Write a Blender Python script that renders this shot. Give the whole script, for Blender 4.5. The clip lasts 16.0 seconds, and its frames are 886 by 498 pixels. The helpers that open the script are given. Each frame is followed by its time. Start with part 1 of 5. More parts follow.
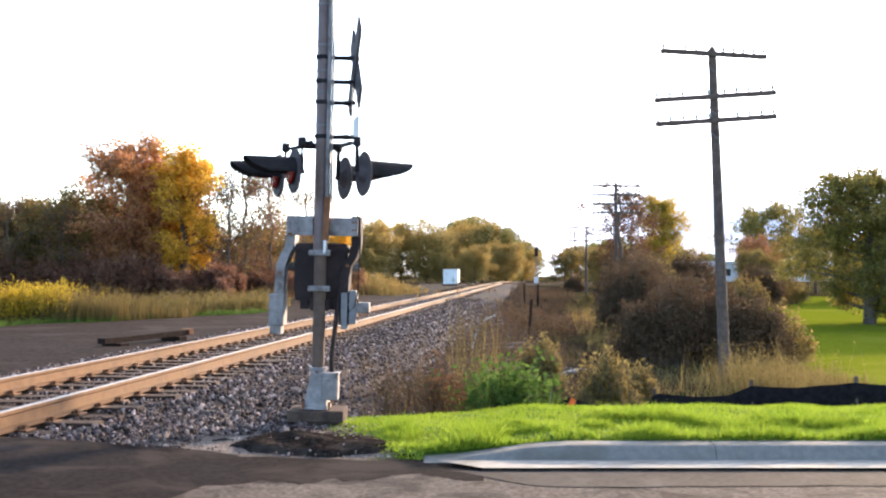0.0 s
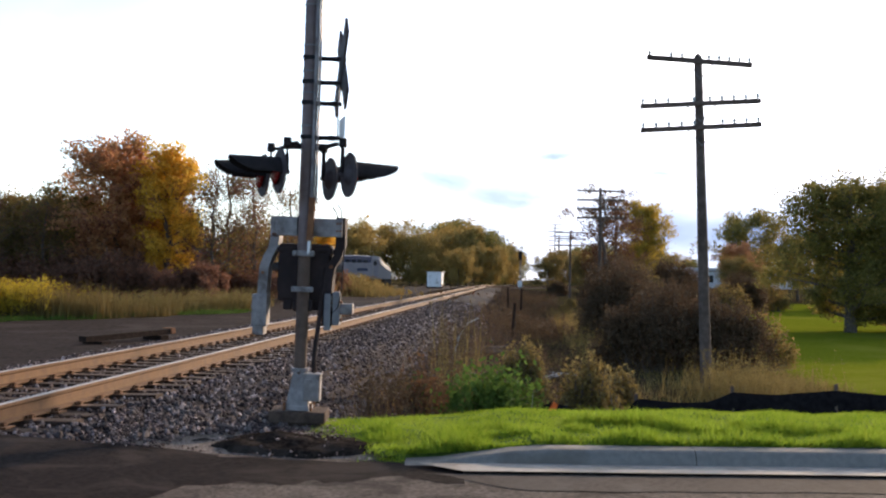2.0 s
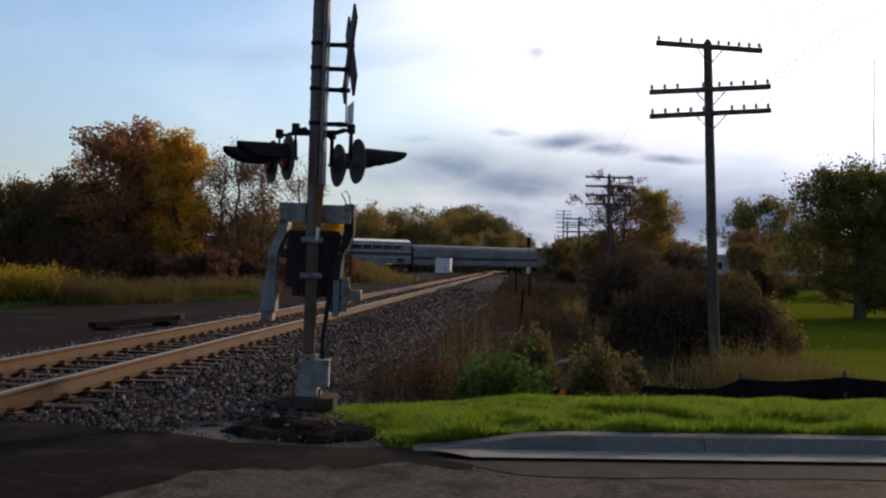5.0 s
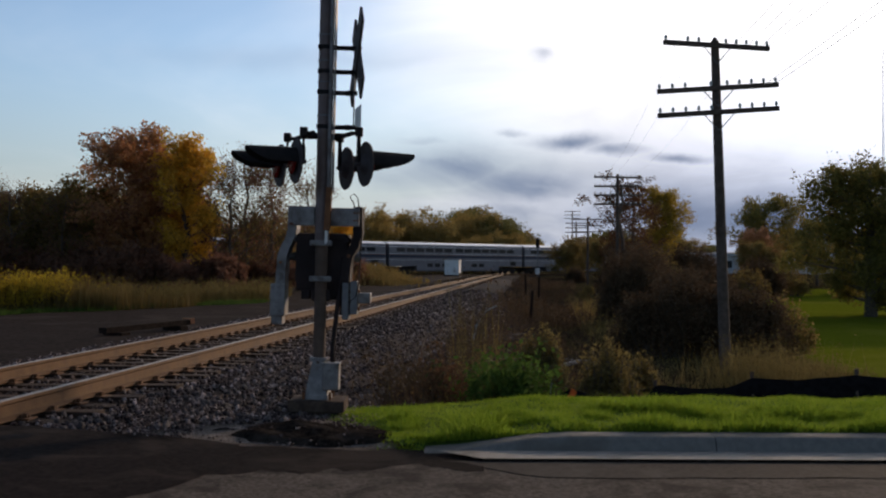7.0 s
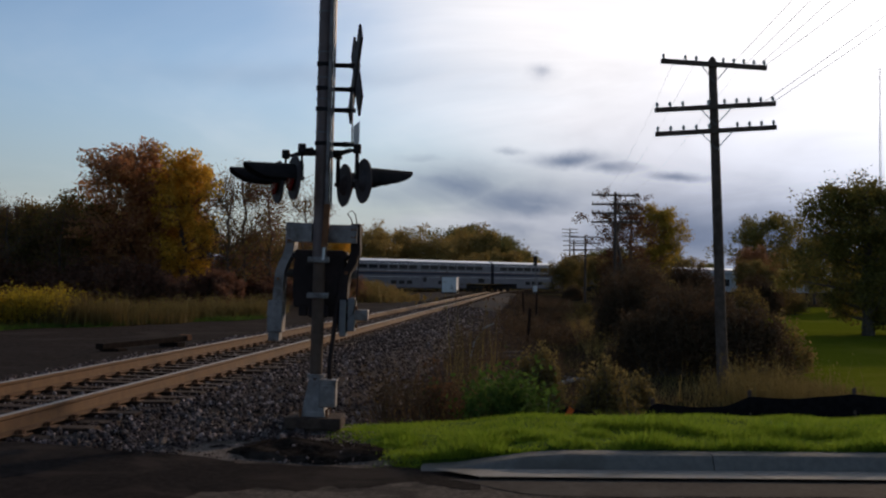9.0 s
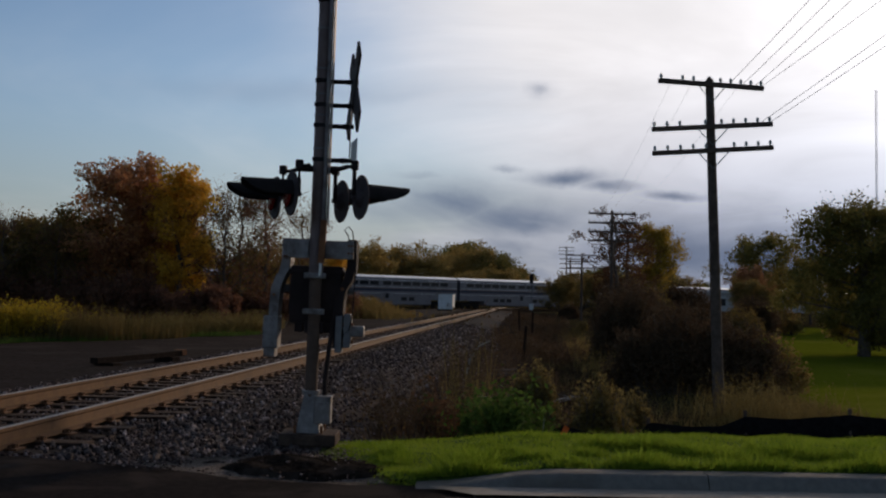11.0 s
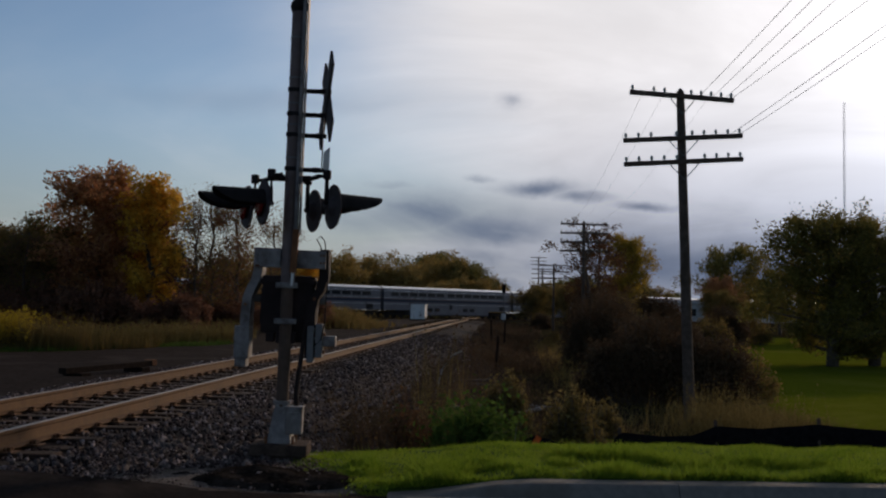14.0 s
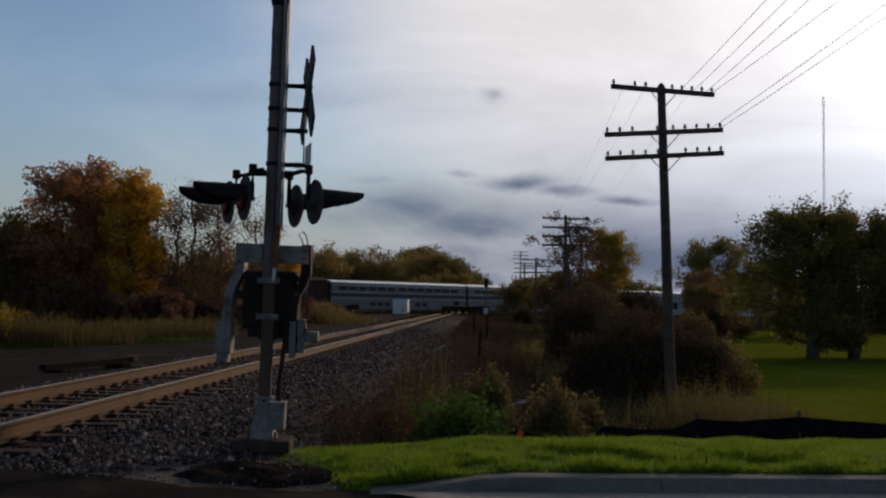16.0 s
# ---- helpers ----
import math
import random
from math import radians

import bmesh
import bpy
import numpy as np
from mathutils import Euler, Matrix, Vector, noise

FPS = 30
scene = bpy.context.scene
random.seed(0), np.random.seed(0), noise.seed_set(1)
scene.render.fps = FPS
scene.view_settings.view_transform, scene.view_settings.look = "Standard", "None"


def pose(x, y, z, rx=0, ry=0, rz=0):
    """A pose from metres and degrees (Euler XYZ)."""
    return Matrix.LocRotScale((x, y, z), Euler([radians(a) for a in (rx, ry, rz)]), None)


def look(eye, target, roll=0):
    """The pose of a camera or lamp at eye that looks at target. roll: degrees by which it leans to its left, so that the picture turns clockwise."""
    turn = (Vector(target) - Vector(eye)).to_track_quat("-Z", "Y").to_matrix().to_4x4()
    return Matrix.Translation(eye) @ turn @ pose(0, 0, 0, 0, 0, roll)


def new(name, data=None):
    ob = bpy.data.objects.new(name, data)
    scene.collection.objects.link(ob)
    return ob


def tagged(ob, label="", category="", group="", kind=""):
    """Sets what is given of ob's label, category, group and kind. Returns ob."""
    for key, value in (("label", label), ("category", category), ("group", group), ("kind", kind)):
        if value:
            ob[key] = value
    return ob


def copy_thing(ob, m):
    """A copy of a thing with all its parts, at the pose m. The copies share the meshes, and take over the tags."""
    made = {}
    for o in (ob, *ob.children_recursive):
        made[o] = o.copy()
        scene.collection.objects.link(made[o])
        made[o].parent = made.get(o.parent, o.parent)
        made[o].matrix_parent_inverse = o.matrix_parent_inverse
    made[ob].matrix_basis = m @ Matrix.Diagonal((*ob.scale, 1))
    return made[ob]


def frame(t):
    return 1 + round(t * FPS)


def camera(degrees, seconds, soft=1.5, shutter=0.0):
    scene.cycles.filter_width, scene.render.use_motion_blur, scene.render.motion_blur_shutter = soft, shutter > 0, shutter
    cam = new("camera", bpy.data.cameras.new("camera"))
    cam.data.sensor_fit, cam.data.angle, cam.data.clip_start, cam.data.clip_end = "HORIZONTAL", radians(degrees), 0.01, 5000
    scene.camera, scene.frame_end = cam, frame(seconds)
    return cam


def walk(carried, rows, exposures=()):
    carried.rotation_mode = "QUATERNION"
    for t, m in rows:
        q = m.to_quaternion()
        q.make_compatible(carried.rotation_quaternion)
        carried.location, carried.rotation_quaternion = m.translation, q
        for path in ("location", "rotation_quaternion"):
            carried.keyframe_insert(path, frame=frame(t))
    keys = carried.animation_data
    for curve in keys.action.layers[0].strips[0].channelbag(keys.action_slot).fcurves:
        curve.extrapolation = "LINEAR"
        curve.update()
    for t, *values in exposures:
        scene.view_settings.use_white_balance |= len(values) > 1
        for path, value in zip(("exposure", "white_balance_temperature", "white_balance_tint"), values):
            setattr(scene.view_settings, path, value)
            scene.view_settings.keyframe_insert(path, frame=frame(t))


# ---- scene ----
# camera: stands in one place, hand-held turn only
cam = camera(45.93, 16.0, 2.2)
EYE = (0.0, 0.0, 1.18)
TURNS = [
    (0.0, 91.483, 0.004, 0.004), (0.5, 91.329, 0.258, 0.036), (1.0, 91.405, -0.176, -0.329), (1.5, 91.463, -0.486, -0.654),
    (2.0, 91.632, -0.82, -0.882), (2.5, 91.773, -0.949, -0.981), (3.0, 91.821, -0.776, -1.138), (3.5, 91.701, -0.892, -1.208),
    (4.0, 91.417, -0.889, -1.041), (4.5, 91.149, -0.981, -0.772), (5.0, 90.881, -0.846, -0.426), (7.5, 91.072, -0.22, 0.084),
    (8.0, 91.41, -0.464, 0.104), (8.5, 91.673, -0.462, -0.04), (9.0, 91.92, -0.479, -0.06), (9.5, 92.233, -0.379, -0.029),
    (10.0, 92.499, -0.498, -0.054), (12.5, 93.211, -1.452, -0.554), (13.0, 93.313, -1.122, -0.839), (13.5, 93.33, -0.933, -1.249),
    (14.0, 93.425, -1.036, -1.786), (14.5, 93.487, -0.885, -2.163), (15.0, 93.42, -0.622, -2.521), (15.5, 93.267, -0.509, -2.775),
    (16.0, 93.15, -0.768, -2.75)]
EXPOSURES = [(t, stops, 6850, 18) for t, stops in ((0.0, 2.4), (1.0, 1.9), (2.0, 1.25), (3.0, 0.62), (4.0, 0.14), (5.0, -0.18), (7.5, -0.32), (9.0, -0.56), (10.0, -0.72), (12.5, -0.9), (16.0, -0.95))]
walk(cam, [(t, pose(*EYE, rx, ry, rz)) for t, rx, ry, rz in TURNS], EXPOSURES)

# ---- world and sun ----
SUN_AZ, SUN_EL = radians(36), radians(15.5)       # to the right of straight ahead, and above the horizon
SUN_DIR = Vector((math.sin(SUN_AZ) * math.cos(SUN_EL), math.cos(SUN_AZ) * math.cos(SUN_EL), math.sin(SUN_EL)))
sun = new("sun", bpy.data.lights.new("sun", "SUN"))
sun.data.energy, sun.data.angle, sun.data.color = 2.6, radians(1.0), (1.0, 0.78, 0.52)
sun.matrix_world = look(SUN_DIR * 50, (0, 0, 0))


class Nodes:
    """A small helper that adds nodes and links them."""
    def __init__(self, tree):
        self.tree = tree
        tree.nodes.clear()

    def add(self, kind, inputs=None, operation=""):
        node = self.tree.nodes.new(kind)
        if operation:
            node.operation = operation
        for key, value in (inputs or {}).items():
            self.put(node.inputs[key], value)
        return node

    def put(self, socket, value):
        if isinstance(value, bpy.types.NodeSocket):
            self.tree.links.new(value, socket)
        elif isinstance(value, bpy.types.Node):
            self.tree.links.new(value.outputs[0], socket)
        else:
            socket.default_value = value

    def math(self, op, a, b=0.0, c=0.0, clamp=False):
        node = self.add("ShaderNodeMath", operation=op)
        node.use_clamp = clamp
        for socket, value in zip(node.inputs, (a, b, c)):
            self.put(socket, value)
        return node.outputs[0]

    def mix(self, fac, a, b):
        node = self.tree.nodes.new("ShaderNodeMix")
        node.data_type = "RGBA"
        self.put(node.inputs[0], fac)
        self.put(node.inputs[6], a)
        self.put(node.inputs[7], b)
        return node.outputs[2]

    def span(self, value, lo, hi):
        node = self.tree.nodes.new("ShaderNodeMapRange")
        node.interpolation_type = "SMOOTHSTEP"
        for socket, v in zip(node.inputs, (value, lo, hi, 0.0, 1.0)):
            self.put(socket, v)
        return node.outputs[0]

    def noise(self, vector, scale, detail=4.0, rough=0.55, distortion=0.0):
        return self.add("ShaderNodeTexNoise", {"Vector": vector, "Scale": scale, "Detail": detail, "Roughness": rough, "Distortion": distortion}).outputs[0]


def rgb(*c):
    return (*c, 1.0)


world = bpy.data.worlds.new("world")
scene.world = world
world.use_nodes = True
w = Nodes(world.node_tree)
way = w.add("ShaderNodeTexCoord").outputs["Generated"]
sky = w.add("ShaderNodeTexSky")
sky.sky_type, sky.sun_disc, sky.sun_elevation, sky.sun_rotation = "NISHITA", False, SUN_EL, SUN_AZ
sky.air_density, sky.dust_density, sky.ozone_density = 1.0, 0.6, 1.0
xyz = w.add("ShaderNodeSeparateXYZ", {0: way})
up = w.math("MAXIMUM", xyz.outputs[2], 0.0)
# cloud decks seen from below: the pattern is squeezed towards the horizon
deck = w.math("ADD", up, 0.16)
flat = w.add("ShaderNodeCombineXYZ", {0: w.math("DIVIDE", xyz.outputs[0], deck), 1: w.math("DIVIDE", xyz.outputs[1], deck), 2: 0.3})
toward = w.add("ShaderNodeVectorMath", {0: way, 1: tuple(SUN_DIR)}, operation="DOT_PRODUCT").outputs["Value"]
toward = w.math("MAXIMUM", toward, 0.0)
forward = w.span(toward, 0.1, 0.8)          # thin cloud and haze shine towards the sun
high = w.noise(flat, 0.55, 6.0, 0.55, 0.4)
veil = w.span(w.math("ADD", w.math("MULTIPLY", high, 0.95), w.math("MULTIPLY", w.span(toward, 0.70, 0.985), 0.70)), 0.42, 1.02)
glow = w.math("ADD", w.math("MULTIPLY", w.math("POWER", toward, 60.0), 14.0), w.math("MULTIPLY", w.math("POWER", toward, 12.0), 4.2))
streak = w.math("MULTIPLY_ADD", w.span(w.noise(flat, 1.0, 7.0, 0.6, 0.8), 0.28, 0.74), 0.26, 0.80)
white = w.add("ShaderNodeVectorMath", {0: (0.92, 0.97, 1.0), "Scale": w.math("MULTIPLY", streak, w.math("ADD", glow, w.math("MULTIPLY_ADD", forward, 7.5, 3.5)))}, operation="SCALE").outputs[0]
haze = w.math("MULTIPLY", w.math("SUBTRACT", 1.0, w.span(up, 0.0, 0.22)), 0.75)
clear = w.add("ShaderNodeVectorMath", {0: sky.outputs[0], 1: (0.86, 1.05, 1.24)}, operation="MULTIPLY").outputs[0]
pale = w.add("ShaderNodeVectorMath", {0: (0.80, 0.90, 1.0), "Scale": w.math("ADD", w.math("MULTIPLY", glow, 0.6), w.math("MULTIPLY_ADD", forward, 3.2, 1.2))}, operation="SCALE").outputs[0]
clear = w.add("ShaderNodeVectorMath", {0: clear, "Scale": w.math("MULTIPLY_ADD", w.span(up, 0.26, 0.70), -0.72, 1.0)}, operation="SCALE").outputs[0]
tone = w.mix(haze, clear, pale)
tone = w.mix(veil, tone, white)
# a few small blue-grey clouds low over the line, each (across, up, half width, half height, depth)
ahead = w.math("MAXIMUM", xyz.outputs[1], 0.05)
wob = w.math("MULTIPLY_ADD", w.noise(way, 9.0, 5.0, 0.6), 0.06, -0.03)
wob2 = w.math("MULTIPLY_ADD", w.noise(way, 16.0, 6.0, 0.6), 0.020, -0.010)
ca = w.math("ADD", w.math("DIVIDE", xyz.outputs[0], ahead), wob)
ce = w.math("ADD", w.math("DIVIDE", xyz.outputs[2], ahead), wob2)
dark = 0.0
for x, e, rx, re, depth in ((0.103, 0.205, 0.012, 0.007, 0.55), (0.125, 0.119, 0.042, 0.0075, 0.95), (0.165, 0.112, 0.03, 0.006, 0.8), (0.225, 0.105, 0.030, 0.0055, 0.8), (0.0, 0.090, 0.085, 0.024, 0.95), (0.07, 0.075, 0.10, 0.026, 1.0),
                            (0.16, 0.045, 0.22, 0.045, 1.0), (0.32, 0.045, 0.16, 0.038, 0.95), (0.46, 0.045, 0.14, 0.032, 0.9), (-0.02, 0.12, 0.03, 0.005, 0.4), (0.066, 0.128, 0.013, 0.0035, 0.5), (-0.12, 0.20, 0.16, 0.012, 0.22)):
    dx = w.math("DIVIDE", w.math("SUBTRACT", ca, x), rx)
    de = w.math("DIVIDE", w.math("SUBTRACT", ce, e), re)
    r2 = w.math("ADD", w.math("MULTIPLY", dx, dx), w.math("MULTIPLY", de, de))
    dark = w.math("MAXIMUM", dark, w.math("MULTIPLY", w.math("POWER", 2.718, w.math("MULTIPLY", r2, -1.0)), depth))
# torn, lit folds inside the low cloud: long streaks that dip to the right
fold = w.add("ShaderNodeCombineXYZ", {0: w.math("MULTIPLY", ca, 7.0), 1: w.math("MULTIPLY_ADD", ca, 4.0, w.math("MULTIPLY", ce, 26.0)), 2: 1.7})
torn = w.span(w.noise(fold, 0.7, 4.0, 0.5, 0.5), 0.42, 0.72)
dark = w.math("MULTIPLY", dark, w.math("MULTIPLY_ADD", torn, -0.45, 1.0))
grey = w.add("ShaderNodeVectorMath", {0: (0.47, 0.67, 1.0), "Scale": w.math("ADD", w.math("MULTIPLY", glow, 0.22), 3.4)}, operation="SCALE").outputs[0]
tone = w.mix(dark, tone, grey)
# thick low haze dims the glare under the sun
low = w.math("MULTIPLY", w.math("SUBTRACT", 1.0, w.span(up, 0.05, 0.26)), w.span(toward, 0.74, 0.95))
filtered = w.add("ShaderNodeCombineXYZ", {i: w.math("MULTIPLY_ADD", low, -k, 1.0) for i, k in enumerate((0.49, 0.44, 0.35))})
tone = w.add("ShaderNodeVectorMath", {0: tone, 1: filtered}, operation="MULTIPLY").outputs[0]
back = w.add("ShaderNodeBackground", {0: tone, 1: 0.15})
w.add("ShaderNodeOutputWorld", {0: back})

# ---- materials ----


def surface(name, c1, c2, scale=8.0, rough=0.8, bump=0.2, metal=0.0, stain=None, stain_scale=0.7, spread=0.0, bump_scale=None, spec=0.2):
    """Two tones by fine noise, a third in larger stains, relief from the fine noise."""
    m = bpy.data.materials.new(name)
    m.use_nodes = True
    n = Nodes(m.node_tree)
    at = n.add("ShaderNodeTexCoord").outputs["Object"]
    fine = n.noise(at, scale, 6.0, 0.65)
    col = n.mix(n.span(fine, 0.3, 0.7), rgb(*c1), rgb(*c2))
    if stain:
        big = n.noise(at, stain_scale, 4.0, 0.6, 0.6)
        col = n.mix(n.math("MULTIPLY", n.span(big, 0.48, 0.68), 0.75), col, rgb(*stain))
    if spread:
        some = n.add("ShaderNodeObjectInfo").outputs["Random"]
        col = n.add("ShaderNodeHueSaturation", {"Color": col, "Value": n.math("MULTIPLY_ADD", some, spread, 1.0 - spread / 2)}).outputs[0]
    relief = n.add("ShaderNodeBump", {"Strength": bump, "Distance": 0.02, "Height": n.noise(at, bump_scale or scale * 2, 5.0, 0.7)})
    b = n.add("ShaderNodeBsdfPrincipled", {"Base Color": col, "Roughness": n.math("MULTIPLY_ADD", fine, 0.25, rough - 0.12), "Metallic": metal, "Specular IOR Level": spec, "Normal": relief})
    n.add("ShaderNodeOutputMaterial", {0: b})
    return m


def foliage(name, tones, through_light=0.55, patch=0.35, bright=1.0):
    """Leaves of several tones, one each, thin enough for light to come through; tones drift over the crown."""
    m = bpy.data.materials.new(name)
    m.use_nodes = True
    n = Nodes(m.node_tree)
    at = n.add("ShaderNodeTexCoord").outputs["Object"]
    some = n.add("ShaderNodeNewGeometry").outputs["Random Per Island"]
    drift = n.math("MULTIPLY_ADD", n.noise(at, patch, 2.0), 1.6, -0.3)
    pick = n.math("MULTIPLY_ADD", some, 0.5, n.math("MULTIPLY", drift, 0.5), clamp=True)
    ramp = n.add("ShaderNodeValToRGB", {0: pick})
    for i, c in enumerate(tones):
        e = ramp.color_ramp.elements[i] if i < 2 else ramp.color_ramp.elements.new(i / (len(tones) - 1))
        e.position, e.color = i / (len(tones) - 1), rgb(*(min(0.8, q * bright) for q in c))
    a = n.add("ShaderNodeBsdfPrincipled", {"Base Color": ramp.outputs[0], "Roughness": 0.85, "Specular IOR Level": 0.1})
    t = n.add("ShaderNodeBsdfTranslucent", {0: ramp.outputs[0]})
    s = n.add("ShaderNodeMixShader", {0: through_light, 1: a, 2: t})
    n.add("ShaderNodeOutputMaterial", {0: s})
    return m


M = {}
M["soil"] = surface("weedy_soil", (0.032, 0.0248, 0.0152), (0.06, 0.048, 0.0256), 3.0, 0.95, 0.6, stain=(0.036, 0.04, 0.0144), stain_scale=0.25, spec=0.0)
M["lawn"] = surface("lawn", (0.095, 0.125, 0.009), (0.145, 0.17, 0.0162), 6.0, 0.9, 0.5, stain=(0.165, 0.175, 0.027), stain_scale=0.15, spec=0.0)
M["turf"] = surface("turf_soil", (0.05, 0.085, 0.014), (0.09, 0.145, 0.022), 14.0, 0.95, 0.6)
M["lot"] = surface("gravel_lot", (0.013, 0.0098, 0.009), (0.044, 0.034, 0.0305), 9.0, 0.95, 0.6, stain=(0.057, 0.0455, 0.041), stain_scale=0.45, bump_scale=14, spec=0.02)
M["ballast"] = surface("ballast_bed", (0.012, 0.0078, 0.0074), (0.055, 0.040, 0.037), 13.0, 0.9, 1.0, stain=(0.031, 0.0245, 0.0205), stain_scale=0.35, bump_scale=13, spec=0.05)
M["asphalt"] = surface("new_asphalt", (0.0085, 0.0063, 0.006), (0.026, 0.0198, 0.0187), 24.0, 0.88, 0.45, stain=(0.043, 0.0335, 0.029), stain_scale=1.7, spec=0.02)
M["worn"] = surface("worn_road", (0.05, 0.042, 0.037), (0.15, 0.127, 0.112), 34.0, 0.92, 0.7, stain=(0.026, 0.021, 0.019), stain_scale=2.3, spec=0.05)
M["edge"] = surface("asphalt_edge", (0.05, 0.042, 0.037), (0.078, 0.067, 0.06), 30.0, 0.9, 0.3, stain=(0.10, 0.09, 0.08), stain_scale=1.5, spec=0.04)
M["kerb"] = surface("kerb_concrete", (0.156, 0.15, 0.14), (0.211, 0.199, 0.184), 18.0, 0.85, 0.15, stain=(0.117, 0.105, 0.09), stain_scale=1.3)
M["pan"] = surface("gutter_concrete", (0.26, 0.245, 0.225), (0.34, 0.32, 0.295), 18.0, 0.85, 0.15, stain=(0.17, 0.145, 0.12), stain_scale=1.2)
M["dirt"] = surface("dark_dirt", (0.011, 0.0085, 0.0075), (0.036, 0.029, 0.025), 22.0, 0.97, 1.0, stain=(0.055, 0.046, 0.040), stain_scale=3.5, spec=0.0)
M["apron"] = surface("fine_gravel", (0.07, 0.058, 0.052), (0.30, 0.26, 0.235), 48.0, 0.95, 0.9, stain=(0.10, 0.085, 0.075), stain_scale=2.5, spec=0.05)
M["rail"] = surface("rusty_rail", (0.083, 0.040, 0.018), (0.125, 0.066, 0.030), 7.0, 0.75, 0.12, metal=0.2, stain=(0.068, 0.035, 0.0175), stain_scale=0.8)
M["head"] = surface("polished_railhead", (0.216, 0.176, 0.15), (0.288, 0.242, 0.206), 6.0, 0.5, 0.05, metal=0.9)
M["tie"] = surface("creosoted_tie", (0.027, 0.016, 0.011), (0.060, 0.036, 0.025), 9.0, 0.9, 0.5, spread=0.5)
M["plate"] = surface("rusty_plate", (0.09, 0.05, 0.03), (0.17, 0.09, 0.05), 20.0, 0.8, 0.2, metal=0.3)
M["timber"] = surface("old_timber", (0.015, 0.010, 0.008), (0.032, 0.021, 0.017), 10.0, 0.9, 0.4, spec=0.05)
M["stone"] = surface("ballast_stone", (0.0672, 0.0528, 0.0498), (0.126, 0.102, 0.0964), 12.0, 0.85, 0.3, spread=0.9)
M["mast"] = surface("grey_steel_mast", (0.13, 0.0949, 0.092), (0.19, 0.144, 0.14), 8.0, 0.6, 0.05, metal=0.2, stain=(0.15, 0.102, 0.0828), stain_scale=1.6)
M["brown"] = surface("brown_pipe", (0.075, 0.048, 0.036), (0.12, 0.08, 0.062), 8.0, 0.7, 0.1, stain=(0.10, 0.06, 0.045), stain_scale=3.0)
M["silver"] = surface("aluminium_paint", (0.155, 0.142, 0.142), (0.27, 0.252, 0.252), 11.0, 0.55, 0.1, metal=0.3, stain=(0.085, 0.066, 0.058), stain_scale=5.0)
M["black"] = surface("black_paint", (0.010, 0.009, 0.010), (0.022, 0.018, 0.019), 10.0, 0.75, 0.05)
M["grey"] = surface("grey_paint", (0.13, 0.13, 0.14), (0.19, 0.185, 0.19), 10.0, 0.6, 0.05)
M["mech"] = surface("dark_mechanism", (0.020, 0.013, 0.013), (0.036, 0.024, 0.023), 6.0, 0.8, 0.08)
M["rust"] = surface("rust", (0.13, 0.055, 0.03), (0.22, 0.10, 0.05), 9.0, 0.85, 0.2)
M["white"] = surface("white_paint", (0.66, 0.66, 0.66), (0.76, 0.76, 0.75), 5.0, 0.5, 0.03, stain=(0.55, 0.54, 0.52), stain_scale=1.5)
M["red"] = surface("red_lens", (0.14, 0.008, 0.008), (0.20, 0.012, 0.010), 30.0, 0.25, 0.1)
M["wood"] = surface("weathered_pole", (0.075, 0.056, 0.046), (0.13, 0.10, 0.085), 7.0, 0.9, 0.3, stain=(0.055, 0.04, 0.031), stain_scale=1.0, spec=0.1)
M["glass_in"] = surface("pale_insulator", (0.30, 0.34, 0.34), (0.42, 0.46, 0.46), 9.0, 0.25, 0.02)
M["wire"] = surface("grey_wire", (0.10, 0.10, 0.10), (0.15, 0.15, 0.15), 9.0, 0.6, 0.0)
M["fabric"] = surface("black_fabric", (0.008, 0.007, 0.008), (0.017, 0.015, 0.016), 14.0, 0.9, 0.3, spec=0.03)
M["orange"] = surface("orange_flag", (0.75, 0.12, 0.02), (0.85, 0.18, 0.04), 9.0, 0.6, 0.05)
M["block"] = surface("weathered_concrete", (0.05, 0.034, 0.027), (0.10, 0.07, 0.056), 14.0, 0.95, 0.5, stain=(0.035, 0.024, 0.02), stain_scale=3.0, spec=0.1)
M["pile"] = surface("stone_pile", (0.34, 0.33, 0.34), (0.46, 0.45, 0.45), 3.0, 0.9, 0.8, bump_scale=5)
# one stainless steel in two tones: sides darkened as shaded, roof brightened as lit
M["steel"] = surface("stainless_shaded", (0.13, 0.13, 0.15), (0.175, 0.175, 0.20), 0.7, 0.5, 0.03, metal=0.45)
M["litsteel"] = surface("stainless_lit", (0.66, 0.67, 0.69), (0.74, 0.75, 0.77), 0.9, 0.35, 0.03, metal=0.55)
M["slope"] = surface("brown_slope", (0.0176, 0.0128, 0.012), (0.06, 0.0464, 0.0424), 6.0, 0.95, 0.9, stain=(0.04, 0.0368, 0.0176), stain_scale=0.4, bump_scale=9, spec=0.0)
M["disc"] = surface("dark_grey_disc", (0.045, 0.036, 0.038), (0.08, 0.066, 0.068), 10.0, 0.75, 0.05)
M["maroon"] = surface("maroon_steel", (0.045, 0.022, 0.024), (0.07, 0.036, 0.036), 1.5, 0.8, 0.1)
M["navy"] = surface("navy_paint", (0.012, 0.018, 0.045), (0.02, 0.028, 0.06), 2.0, 0.45, 0.02)
M["pane"] = surface("dark_pane", (0.012, 0.014, 0.018), (0.022, 0.024, 0.03), 2.0, 0.12, 0.0)
M["under"] = surface("underframe", (0.022, 0.019, 0.018), (0.045, 0.038, 0.034), 3.0, 0.85, 0.1)
M["bark"] = surface("bark", (0.07, 0.055, 0.045), (0.14, 0.115, 0.095), 9.0, 0.95, 0.6)
